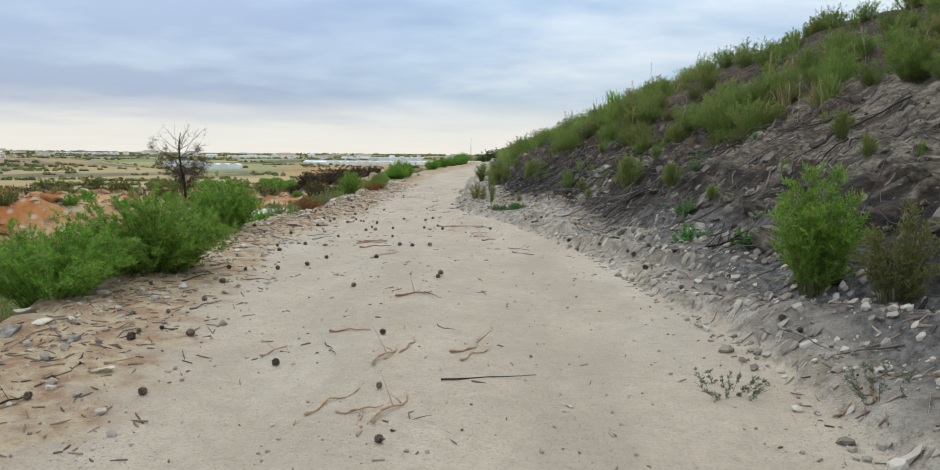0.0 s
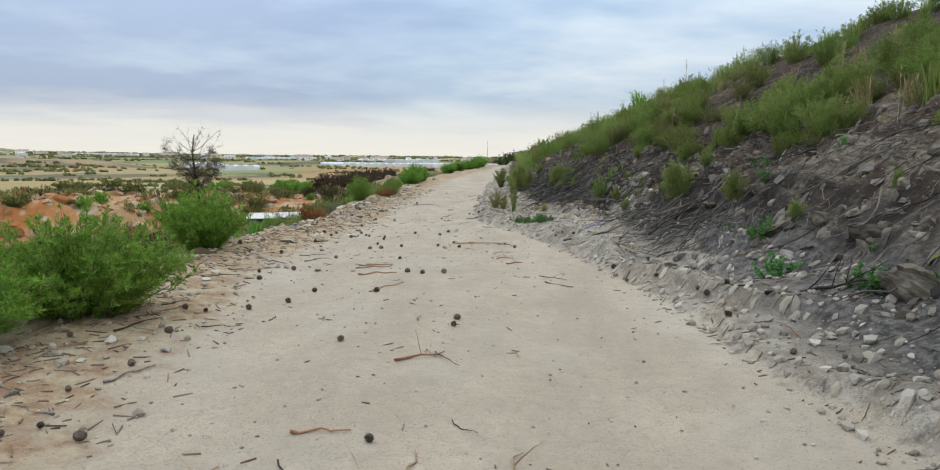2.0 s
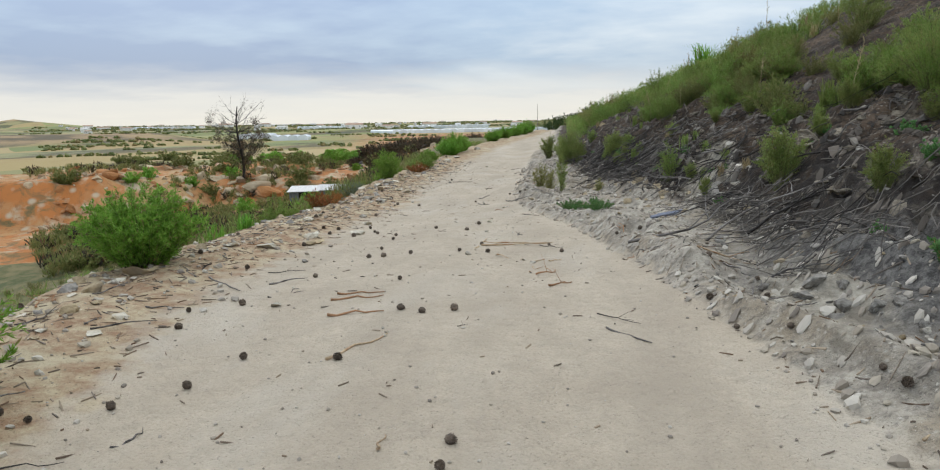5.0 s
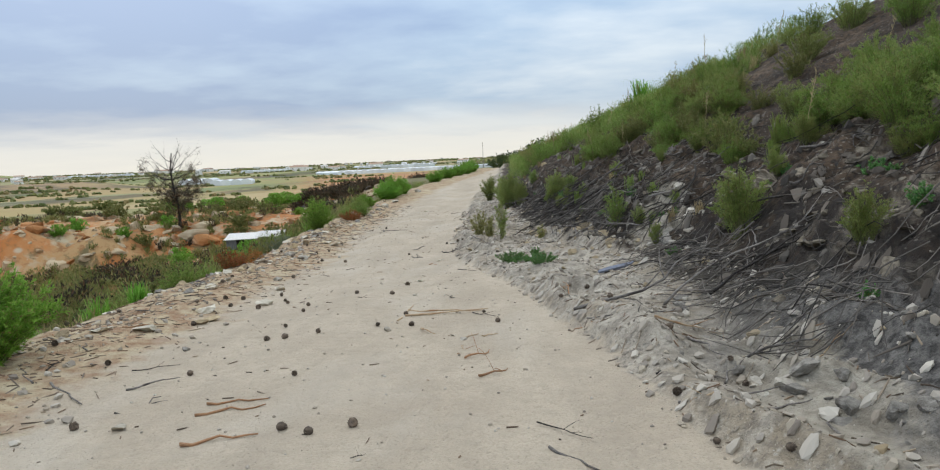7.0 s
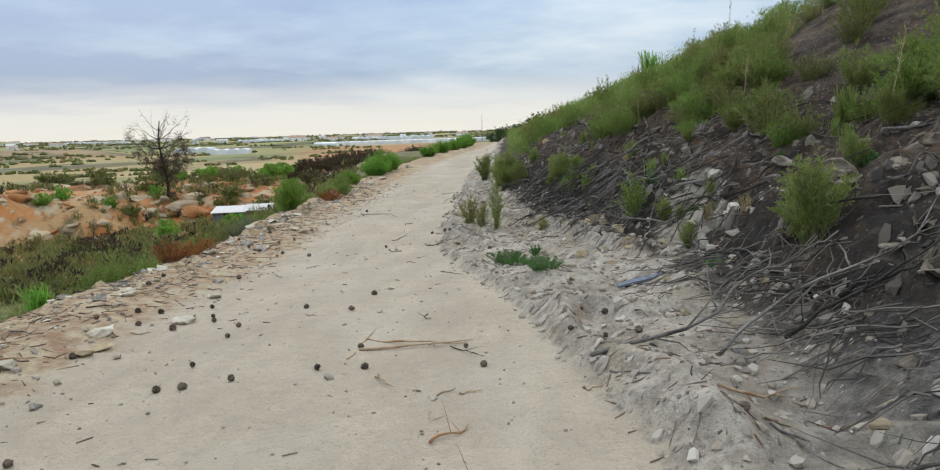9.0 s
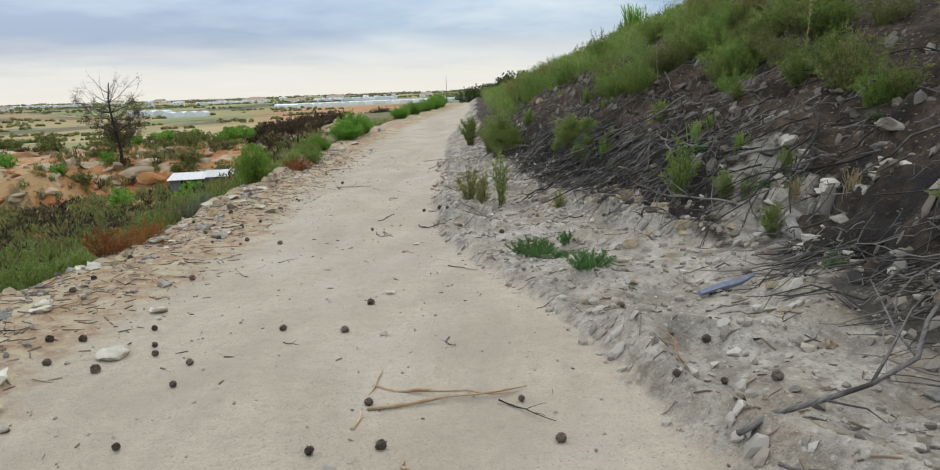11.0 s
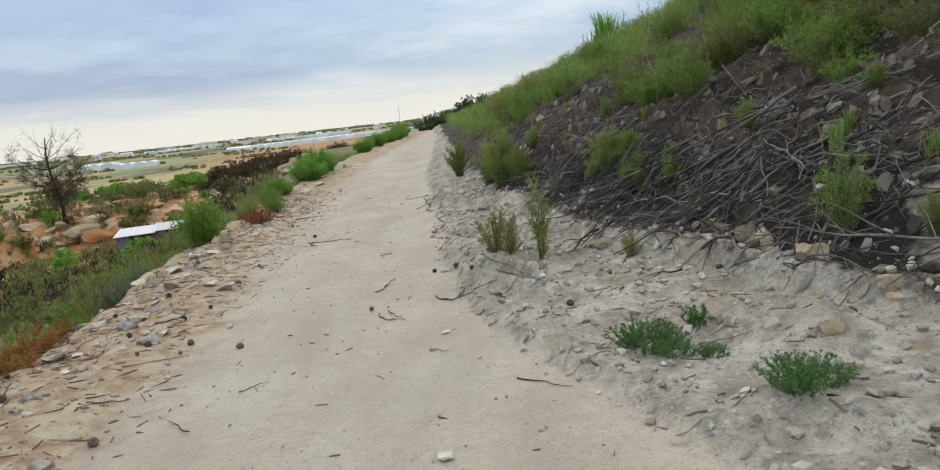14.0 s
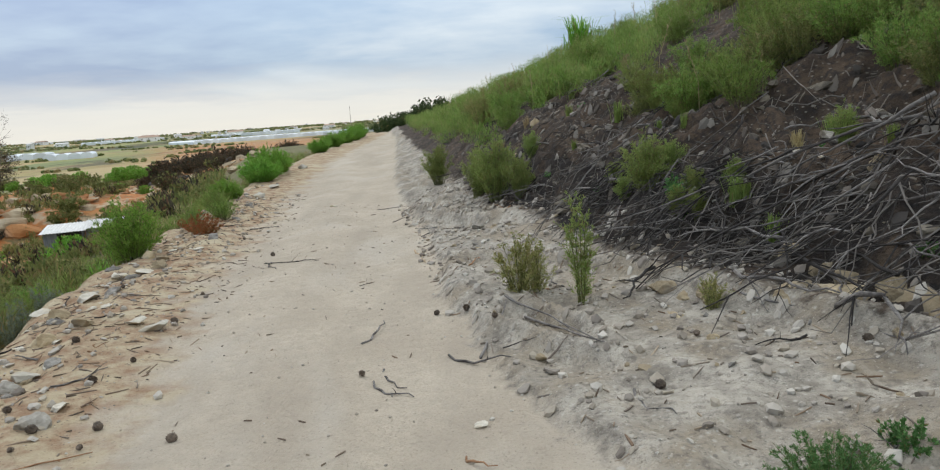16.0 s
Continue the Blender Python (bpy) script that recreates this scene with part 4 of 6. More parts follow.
BRANCH_ENDS_A = ((1.96, 13.44, 2.85, 13.45), (2.82, 19.15, 1.89, 19.1), (1.89, 19.1, 0.61, 20.61), (2.89, 17.82, 2.52, 17.52), (2.52, 17.52, 1.96, 16.29), (1.91, 17.55, 2.77, 16.9), (1.28, 17.79, 2.08, 17.77), (2.94, 14.47, 3.27, 14.34), (2.36, 13.67, 2.71, 13.34), (2.94, 19.35, 2.45, 18.97), (2.45, 18.97, 1.91, 19.25), (1.91, 19.25, 0.38, 21.12), (1.68, 18.86, 2.01, 18.36), (1.75, 19.33, 1.17, 20.22), (-0.1, 21.52, 1.14, 19.43), (0.98, 17.9, 1.21, 17.25), (0.82, 19.89, 0.8, 18.36), (0.85, 20.27, 1.69, 19.23), (0.32, 19.37, 0.66, 18.57), (0.66, 18.57, 0.88, 18.05), (0.54, 20.94, 0.02, 20.16), (0.27, 22.24, 0.98, 20.54), (1.53, 20.93, 2.08, 20.8))
BRANCH_ENDS_B = ((1.58, 19.98, 1.78, 20.02), (0.01, 20.0, -0.34, 19.59), (1.11, 19.08, 1.18, 18.47), (0.86, 19.2, 0.7, 18.47), (1.69, 20.27, 1.72, 19.64), (1.54, 19.37, 1.77, 19.31), (-0.15, 25.27, 0.54, 24.21), (0.89, 23.42, 1.26, 22.74), (0.75, 13.28, 2.22, 14.28), (1.78, 17.45, 2.72, 19.33), (3.39, 15.8, 3.89, 14.62), (1.76, 11.83, 2.43, 11.66), (1.52, 13.3, 3.0, 13.95), (2.34, 8.74, 3.03, 8.39), (2.22, 19.14, 2.79, 19.12), (3.06, 6.6, 3.52, 7.37))
BRANCH_ENDS = BRANCH_ENDS_A + BRANCH_ENDS_B
STONE_SPOTS_A = ((2.55, 8.6, 0.26, 'w'), (4.0, 8.81, 0.26, 'w'), (-2.86, 7.56, 0.23, 'o'), (1.21, 4.95, 0.09, 'f'), (2.56, 6.13, 0.13, 'w'), (2.76, 5.58, 0.11, 'w'), (2.84, 5.42, 0.09, 'w'), (2.78, 5.95, 0.11, 'w'), (3.01, 5.31, 0.08, 'w'), (-1.55, 5.07, 0.19, 'f'), (3.04, 5.61, 0.17, 'w'), (3.01, 5.96, 0.2, 'g'), (2.62, 5.5, 0.08, 'w'), (-3.45, 10.32, 0.23, 'o'), (-3.02, 10.05, 0.19, 'f'), (-3.92, 11.5, 0.41, 'o'), (-2.91, 9.66, 0.2, 'f'), (2.09, 11.24, 0.33, 'g'), (2.15, 10.75, 0.35, 'g'), (2.91, 10.91, 0.13, 'w'), (1.97, 11.07, 0.26, 'g'), (2.65, 11.18, 0.16, 'g'), (-2.11, 10.76, 0.16, 'f'), (-3.42, 14.18, 0.39, 'f'), (-3.55, 13.22, 0.4, 'f'), (-1.04, 13.24, 0.15, 'w'), (-3.17, 13.62, 0.31, 'o'), (2.21, 10.99, 0.23, 'g'), (2.28, 10.5, 0.28, 'g'), (-4.05, 20.5, 0.38, 'f'))
STONE_SPOTS_B = ((-1.36, 16.18, 0.17, 'f'), (-4.26, 16.33, 0.19, 'f'), (-4.18, 15.67, 0.26, 'f'), (1.5, 14.29, 0.23, 'o'), (-3.15, 13.81, 0.42, 'o'), (2.71, 13.34, 0.11, 'w'), (-0.27, 12.95, 0.1, 'w'), (-0.39, 13.1, 0.08, 'f'), (1.45, 20.59, 0.2, 'w'), (2.07, 20.22, 0.2, 'w'), (1.49, 18.41, 0.21, 'w'), (0.87, 19.16, 0.36, 'o'), (1.67, 16.81, 0.28, 'o'), (2.3, 17.41, 0.38, 'w'), (2.88, 16.64, 0.42, 'w'), (3.68, 15.66, 0.19, 'w'), (3.55, 17.72, 0.12, 'w'), (2.71, 16.44, 0.34, 'g'), (-4.59, 19.55, 0.47, 'f'), (1.08, 12.32, 0.07, 'w'), (-2.75, 12.63, 0.14, 'g'), (-3.55, 16.45, 0.19, 'w'), (-4.02, 18.92, 0.21, 'f'), (-3.18, 15.67, 0.28, 'f'), (-2.96, 14.72, 0.35, 'f'), (-1.19, 15.08, 0.1, 'f'), (0.07, 19.81, 0.33, 'o'), (0.94, 18.92, 0.47, 'o'), (1.33, 17.14, 0.43, 'o'), (0.75, 16.69, 0.29, 'o'))
STONE_SPOTS_C = ((2.39, 18.15, 0.38, 'w'), (2.18, 17.12, 0.39, 'w'), (2.01, 17.81, 0.3, 'w'), (1.76, 20.6, 0.25, 'w'), (2.57, 19.77, 0.27, 'w'), (-4.76, 18.48, 0.37, 'f'), (-1.47, 18.22, 0.12, 'f'), (1.14, 21.31, 0.16, 'w'), (-4.01, 18.66, 0.27, 'w'), (-4.6, 19.32, 0.25, 'w'), (-1.17, 23.48, 0.24, 'w'), (-0.98, 23.21, 0.16, 'o'), (0.11, 19.61, 0.32, 'o'), (1.4, 20.74, 0.26, 'w'), (2.08, 20.42, 0.32, 'w'), (1.91, 19.65, 0.36, 'w'), (0.26, 18.91, 0.12, 'w'), (-0.03, 18.75, 0.14, 'o'), (0.88, 19.54, 0.43, 'o'), (1.01, 18.56, 0.45, 'o'), (1.64, 20.34, 0.22, 'g'), (1.48, 20.23, 0.14, 'w'), (0.8, 18.24, 0.15, 'o'), (-5.76, 36.32, 0.48, 'w'), (-5.52, 31.22, 0.59, 'f'), (-5.47, 29.62, 0.53, 'f'), (-4.27, 20.65, 0.29, 'f'), (-5.16, 21.66, 0.41, 'f'), (-5.02, 20.74, 0.24, 'g'), (-5.32, 22.69, 0.38, 'f'))
STONE_SPOTS_D = ((-5.12, 22.85, 0.39, 'f'), (-3.55, 27.41, 0.25, 'f'), (0.47, 26.45, 0.31, 'w'), (0.03, 26.36, 0.3, 'o'), (2.55, 20.73, 0.11, 'w'), (0.54, 23.27, 0.19, 'w'), (-0.39, 25.59, 0.21, 'o'))
STONE_SPOTS = STONE_SPOTS_A + STONE_SPOTS_B + STONE_SPOTS_C + STONE_SPOTS_D

# ---- stones, cones, wood ----
def speckled(name, *cols):
    q = Paint(name, 0.92)
    n = len(cols)
    q.colour(q.ramp(q.island(), *[((k + 0.0) / (n - 1), c) for k, c in enumerate(cols)]))
    return q.m


def ball(level):
    bm = bmesh.new()
    bmesh.ops.create_icosphere(bm, subdivisions=level, radius=1.0)
    v = np.array([q.co[:] for q in bm.verts])
    f = [tuple(q.index for q in face.verts) for face in bm.faces]
    bm.free()
    return v, f


BALL_1, BALL_2, BALL_3, BALL_4 = ball(1), ball(2), ball(3), ball(4)


def rock_shape(r, template, flat=0.6, rough=0.42, cuts=14):
    """A lump with a few flat broken faces."""
    v = template[0] * np.array([1.0, r.uniform(0.65, 0.95), flat])
    for _ in range(cuts):
        n = unit(r.normal(0, 1, 3))
        d = r.uniform(0.38, 0.66) * (flat if abs(n[2]) > 0.7 else 0.85)
        over = np.maximum(v @ n - d, 0)
        v = v - over[:, None] * n[None] * 0.92
    at = 9.0 * r.random()
    jig = np.array([0.6 * noise.noise(Vector(p * 1.7 + at)) + 0.32 * noise.noise(Vector(p * 4.1 + at)) + 0.16 * noise.noise(Vector(p * 9.0 + at)) for p in v])
    return v * (1 + rough * 0.8 * jig[:, None])


def stone(seed, size, material, label, flat=0.55, name="stone", category="stone", group="loose stones", template=BALL_4):
    r = np.random.default_rng(seed)
    ob = mesh_part(name, rock_shape(r, template, flat) * size / 2, template[1], material)
    return tagged(ob, label, category, group)


def lay(ob, x, y, turn, size, up=0.0, tip=(0, 0)):
    c = copy_thing(ob, pose(x, y, gz1(x, y) + up, tip[0], tip[1], turn))
    c.scale = (size, size, size)
    return c


kit = {
    "w": [stone(100 + k, 1.0, STONE, "pale broken limestone lying on the ground", 0.6) for k in range(4)],
    "o": [stone(110 + k, 1.0, STONE_OCHRE, "ochre stained block of soft stone", 0.65) for k in range(4)],
    "g": [stone(120 + k, 1.0, STONE_GREY, "grey weathered lump of shale", 0.5) for k in range(3)],
    "q": [stone(140 + k, 1.0, STONE_OCHRE, "flat ochre slab of stone on the verge", 0.25) for k in range(3)],
    "f": [stone(130 + k, 1.0, STONE_SLAB, "flat pale slab of stone on the verge", 0.22) for k in range(4)],
}
used = set()
for x, y, size, kind in STONE_SPOTS:
    kind = "q" if kind == "o" and x < -2 else kind
    src = kit[kind][int(rng.integers(len(kit[kind])))]
    turn, tilt = rng.uniform(0, 360), (rng.uniform(-12, 12), rng.uniform(-12, 12))
    if x > 1.5 and y < 10 and kind in "wg":
        src = kit["g"][int(rng.integers(3))]
        size *= 0.75
    size = min(size, 0.42) * (0.8 if x > 0.5 else 1.0)
    if src.name in used:
        lay(src, x, y, turn, size, size * (0.03 if kind in "fq" else -0.08 if kind == "o" else 0.05), tilt)
    else:
        used.add(src.name)
        src.matrix_basis = pose(x, y, gz1(x, y) + size * (0.03 if kind in "fq" else -0.08 if kind == "o" else 0.05), *tilt, turn) @ Matrix.Scale(size, 4)
for k in range(230):
    y = rng.uniform(5, 32)
    x = float(np.interp(y, LIP_Y, LIP_X)) + rng.uniform(-0.15, 0.75)
    src = kit["ffog"[int(rng.integers(4))]][int(rng.integers(3))]
    lay(src, x, y, rng.uniform(0, 360), 0.07 + 0.27 * rng.random() ** 1.8, 0.0, (rng.uniform(-14, 14), rng.uniform(-14, 14)))


def rubble(name, count, place, sizes, flat, material, label):
    """Broken stone, joined into one sheet."""
    p = Pile()
    r = np.random.default_rng(count)
    shapes = [rock_shape(r, BALL_3, flat) for _ in range(9)]
    for k in range(count):
        x, y = place()
        size = sizes[0] + (sizes[1] - sizes[0]) * rng.random() ** 2.2
        m = np.array((pose(0, 0, 0, rng.uniform(-30, 30), rng.uniform(-40, 10), rng.uniform(0, 360)).to_3x3()))
        v = shapes[k % 9] @ m.T * size / 2
        p.add(list(v + np.array([x, y, gz1(x, y) + 0.02 * size])), BALL_3[1])
    return tagged(mesh_part(name, p.v, p.f, material, smooth=False), label, "rubble", kind="stuff")


def on_face():
    y = rng.uniform(6, 28)
    return float(np.interp(y, FOOT_Y, FOOT_X)) + rng.uniform(0.05, 2.4), y


def by_foot():
    y = rng.uniform(9.5, 24)
    a, b = float(np.interp(y, EDGE_Y, EDGE_X)), float(np.interp(y, FOOT_Y, FOOT_X))
    return rng.uniform(a + 0.1, b + 0.3), y


rubble("rubble", 70, on_face, (0.03, 0.13), 0.45, STONE, "pale broken stone chips on the bank")
rubble("rubble", 420, on_face, (0.03, 0.22), 0.6, STONE_BANK, "sooty broken stone on the bank")
rubble("rubble", 60, by_foot, (0.03, 0.18), 0.55, STONE_OCHRE, "ochre crumbs of stone below the bank")
rubble("rubble", 130, by_foot, (0.025, 0.11), 0.55, STONE_GREY, "pale crumbs of stone below the bank")
for k in range(16):
    y = rng.uniform(8.2, 13.6)
    x = float(np.interp(y, FOOT_Y, FOOT_X)) - 0.12 + rng.normal(0, 0.10) - 0.45 * (k % 2) * (y > 10.5)
    lay(kit["g" if k % 3 else "w"][int(rng.integers(3))], x, y, rng.uniform(0, 360), rng.uniform(0.10, 0.24), 0.0, (rng.uniform(-20, 20), rng.uniform(-20, 20)))


def crag_shape(r, flat, beds):
    """A block of bedded rock: flat broken faces, uneven layers, chipped edges."""
    v = rock_shape(r, BALL_4, flat, 0.5, 18)
    layer = r.uniform(-0.14, 0.14, 60)
    wave = np.array([noise.noise(Vector(p * 1.3 + 5.0)) for p in v])
    k = np.clip(((v[:, 2] + flat) / (2 * flat) * beds + 0.9 * wave).astype(int) + 5, 0, 59)
    return v * np.stack([1 + layer[k], 1 + layer[k], np.ones(len(v))], 1)


def slope_of(x, y):
    return math.degrees(math.atan2(gz1(x + 0.3, y) - gz1(x - 0.3, y), 0.6))


def crag(seed, material, label, flat=0.7, beds=6):
    return tagged(mesh_part("bank_rock", crag_shape(np.random.default_rng(seed), flat, beds) * 0.5, BALL_4[1], material), label, "rock", "rocks in the bank")


crags = {
    "b": [crag(500 + k, STONE_BANK, "sooty bedded rock jutting from the burnt bank", 0.6) for k in range(5)],
    "o": [crag(510 + k, STONE_OCHRE, "ochre lump of soft rock at the foot of the bank", 0.75, 4) for k in range(3)],
    "g": [crag(520 + k, STONE_GREY, "pale grey bedded rock standing out of the bank", 0.5, 5) for k in range(3)],
}
fresh_crags = [c for row in crags.values() for c in row]


def set_crag(kind, x, y, size, turn, sunk=0.12):
    src = crags[kind][int(rng.integers(len(crags[kind])))]
    m = pose(x, y, gz1(x, y) - sunk * size, rng.uniform(-14, 14), -0.6 * slope_of(x, y) + rng.uniform(-12, 12), turn if turn is not None else rng.uniform(0, 360))
    if src in fresh_crags:
        fresh_crags.remove(src)
        src.matrix_basis = m @ Matrix.Scale(size, 4)
    else:
        copy_thing(src, m).scale = (size, size, size)


# lumps at the foot of the bank, standing where the track bends
for kind, x, y, size in (("o", 0.92, 18.84, 0.50), ("o", 0.62, 19.0, 0.34), ("o", -0.02, 19.32, 0.36), ("o", 1.42, 17.15, 0.52), ("o", 1.05, 18.45, 0.42),
                         ("o", 1.30, 18.0, 0.34), ("o", 0.30, 19.5, 0.30), ("o", -1.19, 22.44, 0.42), ("g", 1.98, 17.8, 0.55), ("g", 2.2, 17.1, 0.7), ("g", 2.05, 16.3, 0.5),
                         ("g", 1.85, 13.7, 0.40), ("g", 2.15, 11.4, 0.45), ("g", 2.7, 9.4, 0.34), ("b", 3.03, 9.0, 0.5), ("o", 1.53, 14.35, 0.22), ("o", 1.75, 15.0, 0.30),
                         ("g", 2.1, 10.7, 0.40), ("g", 2.45, 12.3, 0.42), ("b", 2.95, 12.1, 0.55), ("b", 3.1, 11.0, 0.6), ("g", 2.95, 10.1, 0.5), ("b", 3.25, 8.2, 0.6),
                         ("g", 3.3, 7.3, 0.5), ("b", 3.55, 9.6, 0.7), ("b", 3.0, 15.3, 0.55), ("b", 3.4, 15.0, 0.5), ("g", 1.78, 19.43, 0.26), ("g", 2.04, 20.3, 0.24), ("o", 1.6, 19.6, 0.28)):
    set_crag(kind, x, y, size * (1.65 if kind == "o" else 1.1), None, 0.22 if kind == "o" else 0.15)
for k in range(26):
    y = rng.uniform(13.5, 20.0)
    set_crag("o" if k % 3 else "g", float(np.interp(y, FOOT_Y, FOOT_X)) - 0.05 - 0.7 * rng.random() ** 1.5, y, 0.12 + 0.26 * rng.random() ** 1.4, None, 0.2)
for k in range(74):
    y = rng.uniform(6.5, 25)
    s0 = rng.uniform(0.25, 2.3)
    set_crag("b" if rng.random() < 0.88 else "g", float(np.interp(y, FOOT_Y, FOOT_X)) + s0, y, 0.16 + 0.5 * rng.random() ** 1.6, None, 0.2)


def bedded_outcrop(y0, y1, z0, z1, courses, material, label, seed):
    """Thin beds of rock showing one above another in the face."""
    r = np.random.default_rng(seed)
    root = new("rock_outcrop")
    ym = 0.5 * (y0 + y1)
    shapes = [crag_shape(r, 0.20, 2) * 0.5 for _ in range(5)]
    meshes = []
    for k, v in enumerate(shapes):
        me = bpy.data.meshes.new("slab")
        me.from_pydata([tuple(p) for p in v], [], BALL_4[1])
        me.materials.append(material)
        meshes.append(me)
    base_x = float(np.interp(ym, FOOT_Y, FOOT_X)) + 0.5
    root.matrix_basis = pose(base_x, ym, gz1(base_x, ym))
    for c in range(courses):
        level = z0 + (z1 - z0) * c / (courses - 1)
        y = y0 + r.uniform(0, 0.25)
        while y < y1:
            width = r.uniform(0.28, 0.62)
            row = np.arange(0.0, 3.0, 0.03) + float(np.interp(y, FOOT_Y, FOOT_X))
            high = np.array([gz1(q, y) for q in row])
            x = float(row[int(np.argmax(high > level))])
            slab = new("slab", meshes[int(r.integers(5))])
            slab.parent = root
            slab.matrix_basis = pose(x + 0.10 - base_x + r.uniform(-0.03, 0.05), y - ym, level - root.matrix_basis.translation.z, r.uniform(-3, 5), r.uniform(-4, 4), 90 + r.uniform(-14, 14)) @ Matrix.Diagonal((width, 0.5, 0.75, 1))
            tagged(slab)
            y += width * r.uniform(0.8, 1.5)
    return tagged(root, label, "rock", "rock outcrops")


bedded_outcrop(15.9, 17.8, 0.42, 0.98, 7, STONE, "thin beds of pale rock showing in the bank", 60)
bedded_outcrop(8.6, 10.8, 0.55, 1.2, 6, STONE_BANK, "sooty beds of rock showing in the burnt bank", 61)
bedded_outcrop(12.4, 15.4, 0.75, 1.7, 6, STONE_BANK, "dark broken beds of rock in the burnt bank", 62)


def pine_cone(seed):
    """Open cone: rings of pointed woody scales round a core."""
    r = np.random.default_rng(seed)
    p = Pile()
    core = BALL_1[0] * np.array([0.024, 0.024, 0.046]) + np.array([0, 0, 0.036])
    p.add(list(core), BALL_1[1])
    for ring in range(8):
        h = 0.002 + 0.0105 * ring
        rad = 0.041 * math.sin(math.pi * (0.18 + 0.80 * (ring + 0.5) / 8.5)) + 0.004
        count = 9 if ring < 6 else 6
        for j in range(count):
            a = 2 * math.pi * (j + 0.5 * (ring % 2)) / count + r.normal(0, 0.08)
            out, side, up = np.array([math.cos(a), math.sin(a), 0]), np.array([-math.sin(a), math.cos(a), 0]), np.array([0, 0, 1.0])
            w = 0.010 * (0.6 + rad / 0.05)
            base, tip = out * rad * 0.45 + up * h, out * rad * r.uniform(0.92, 1.12) + up * (h + 0.010)
            mid = (base * 0.4 + tip * 0.6)
            p.add([base, mid + side * w, tip + up * 0.004, mid - side * w, mid + up * 0.006, mid - up * 0.004],
                  [(0, 1, 4), (1, 2, 4), (2, 3, 4), (3, 0, 4), (1, 0, 5), (2, 1, 5), (3, 2, 5), (0, 3, 5)])
    ob = mesh_part("pine_cone", np.array(p.v) - np.array([0, 0, 0.034]), p.f, CONE)
    return tagged(ob, "dark open pine cone fallen on the sandy track", "pine cone", "fallen pine cones")


cones = [pine_cone(k) for k in range(3)]
extra = []
for k in range(34):
    y = rng.uniform(5, 25)
    if rng.random() < 0.75:
        x = float(np.interp(y, LIP_Y, LIP_X)) + abs(rng.normal(0.25, 0.7))
    else:
        x = float(np.interp(y, EDGE_Y, EDGE_X)) + rng.uniform(0, 1.5)
    extra.append((x, y))
for k, (x, y) in enumerate(CONE_SPOTS + tuple(extra)):
    m = pose(x, y, gz1(x, y) + 0.020, rng.uniform(60, 120), rng.uniform(-15, 15), rng.uniform(0, 360))
    size = rng.uniform(0.38, 0.72)
    if k < 3:
        cones[k].matrix_basis = m @ Matrix.Scale(size, 4)
    else:
        copy_thing(cones[k % 3], m).scale = (size, size, size)


def bough(seed, bend=0.08, twigs=4, sides=6, knots=9):
    """A bent branch one metre long with side twigs, about 2.5 cm thick."""
    r = np.random.default_rng(seed)
    p = Pile()
    ts = np.linspace(0, 1, knots)
    path = np.stack([ts, np.zeros(knots), np.zeros(knots)], 1)
    wob = np.cumsum(r.normal(0, bend / 2.5, (knots, 2)), 0)
    wob -= np.outer(ts, wob[-1])
    path[:, 1:] += wob * np.array([1, 0.45])
    rad = 0.0125 * (1.1 - 0.75 * ts) * r.uniform(0.85, 1.15, knots)
    p.add(*tube(path, rad, sides))
    for _ in range(twigs):
        t = r.uniform(0.2, 0.95)
        i = int(t * (knots - 1))
        a = path[i]
        ln = r.uniform(0.12, 0.4)
        d = unit(np.array([r.uniform(0.3, 1.0), r.normal(0, 0.7), r.normal(0.1, 0.3)]))
        pts = [a + d * ln * q + np.array([0, 0, -0.05]) * q * q * ln + r.normal(0, 0.012, 3) * q for q in (0, 0.35, 0.7, 1.0)]
        p.add(*tube(pts, [0.006, 0.0045, 0.0032, 0.0015], 4))
    return p


DEADWOOD = [bough(200 + k, 0.07 + 0.02 * (k % 4), 3 + k % 5) for k in range(8)]
STICKS = [bough(220 + k, 0.05 + 0.015 * k, k % 3, 5, 7) for k in range(5)]
stock = {}


def wooden(name, pile, key, material, label, category, group):
    if key not in stock:
        me = bpy.data.meshes.new(name)
        me.from_pydata([tuple(v) for v in pile.v], [], [tuple(f) for f in pile.f])
        me.materials.append(material)
        me.polygons.foreach_set("use_smooth", np.ones(len(me.polygons), bool))
        stock[key] = me
    return tagged(new(name, stock[key]), label, category, group)


def between(ob, a, b, thick, lift):
    """Lay ob, one metre along x, from a to b over the ground."""
    pa, pb = Vector((*a, gz1(*a) + lift)), Vector((*b, gz1(*b) + lift))
    d = pb - pa
    turn = d.to_track_quat("X", "Z").to_matrix().to_4x4() @ pose(0, 0, 0, rng.uniform(-25, 25))
    ob.matrix_basis = Matrix.Translation(pa) @ turn @ Matrix.Diagonal((d.length, thick, thick, 1))
    return ob


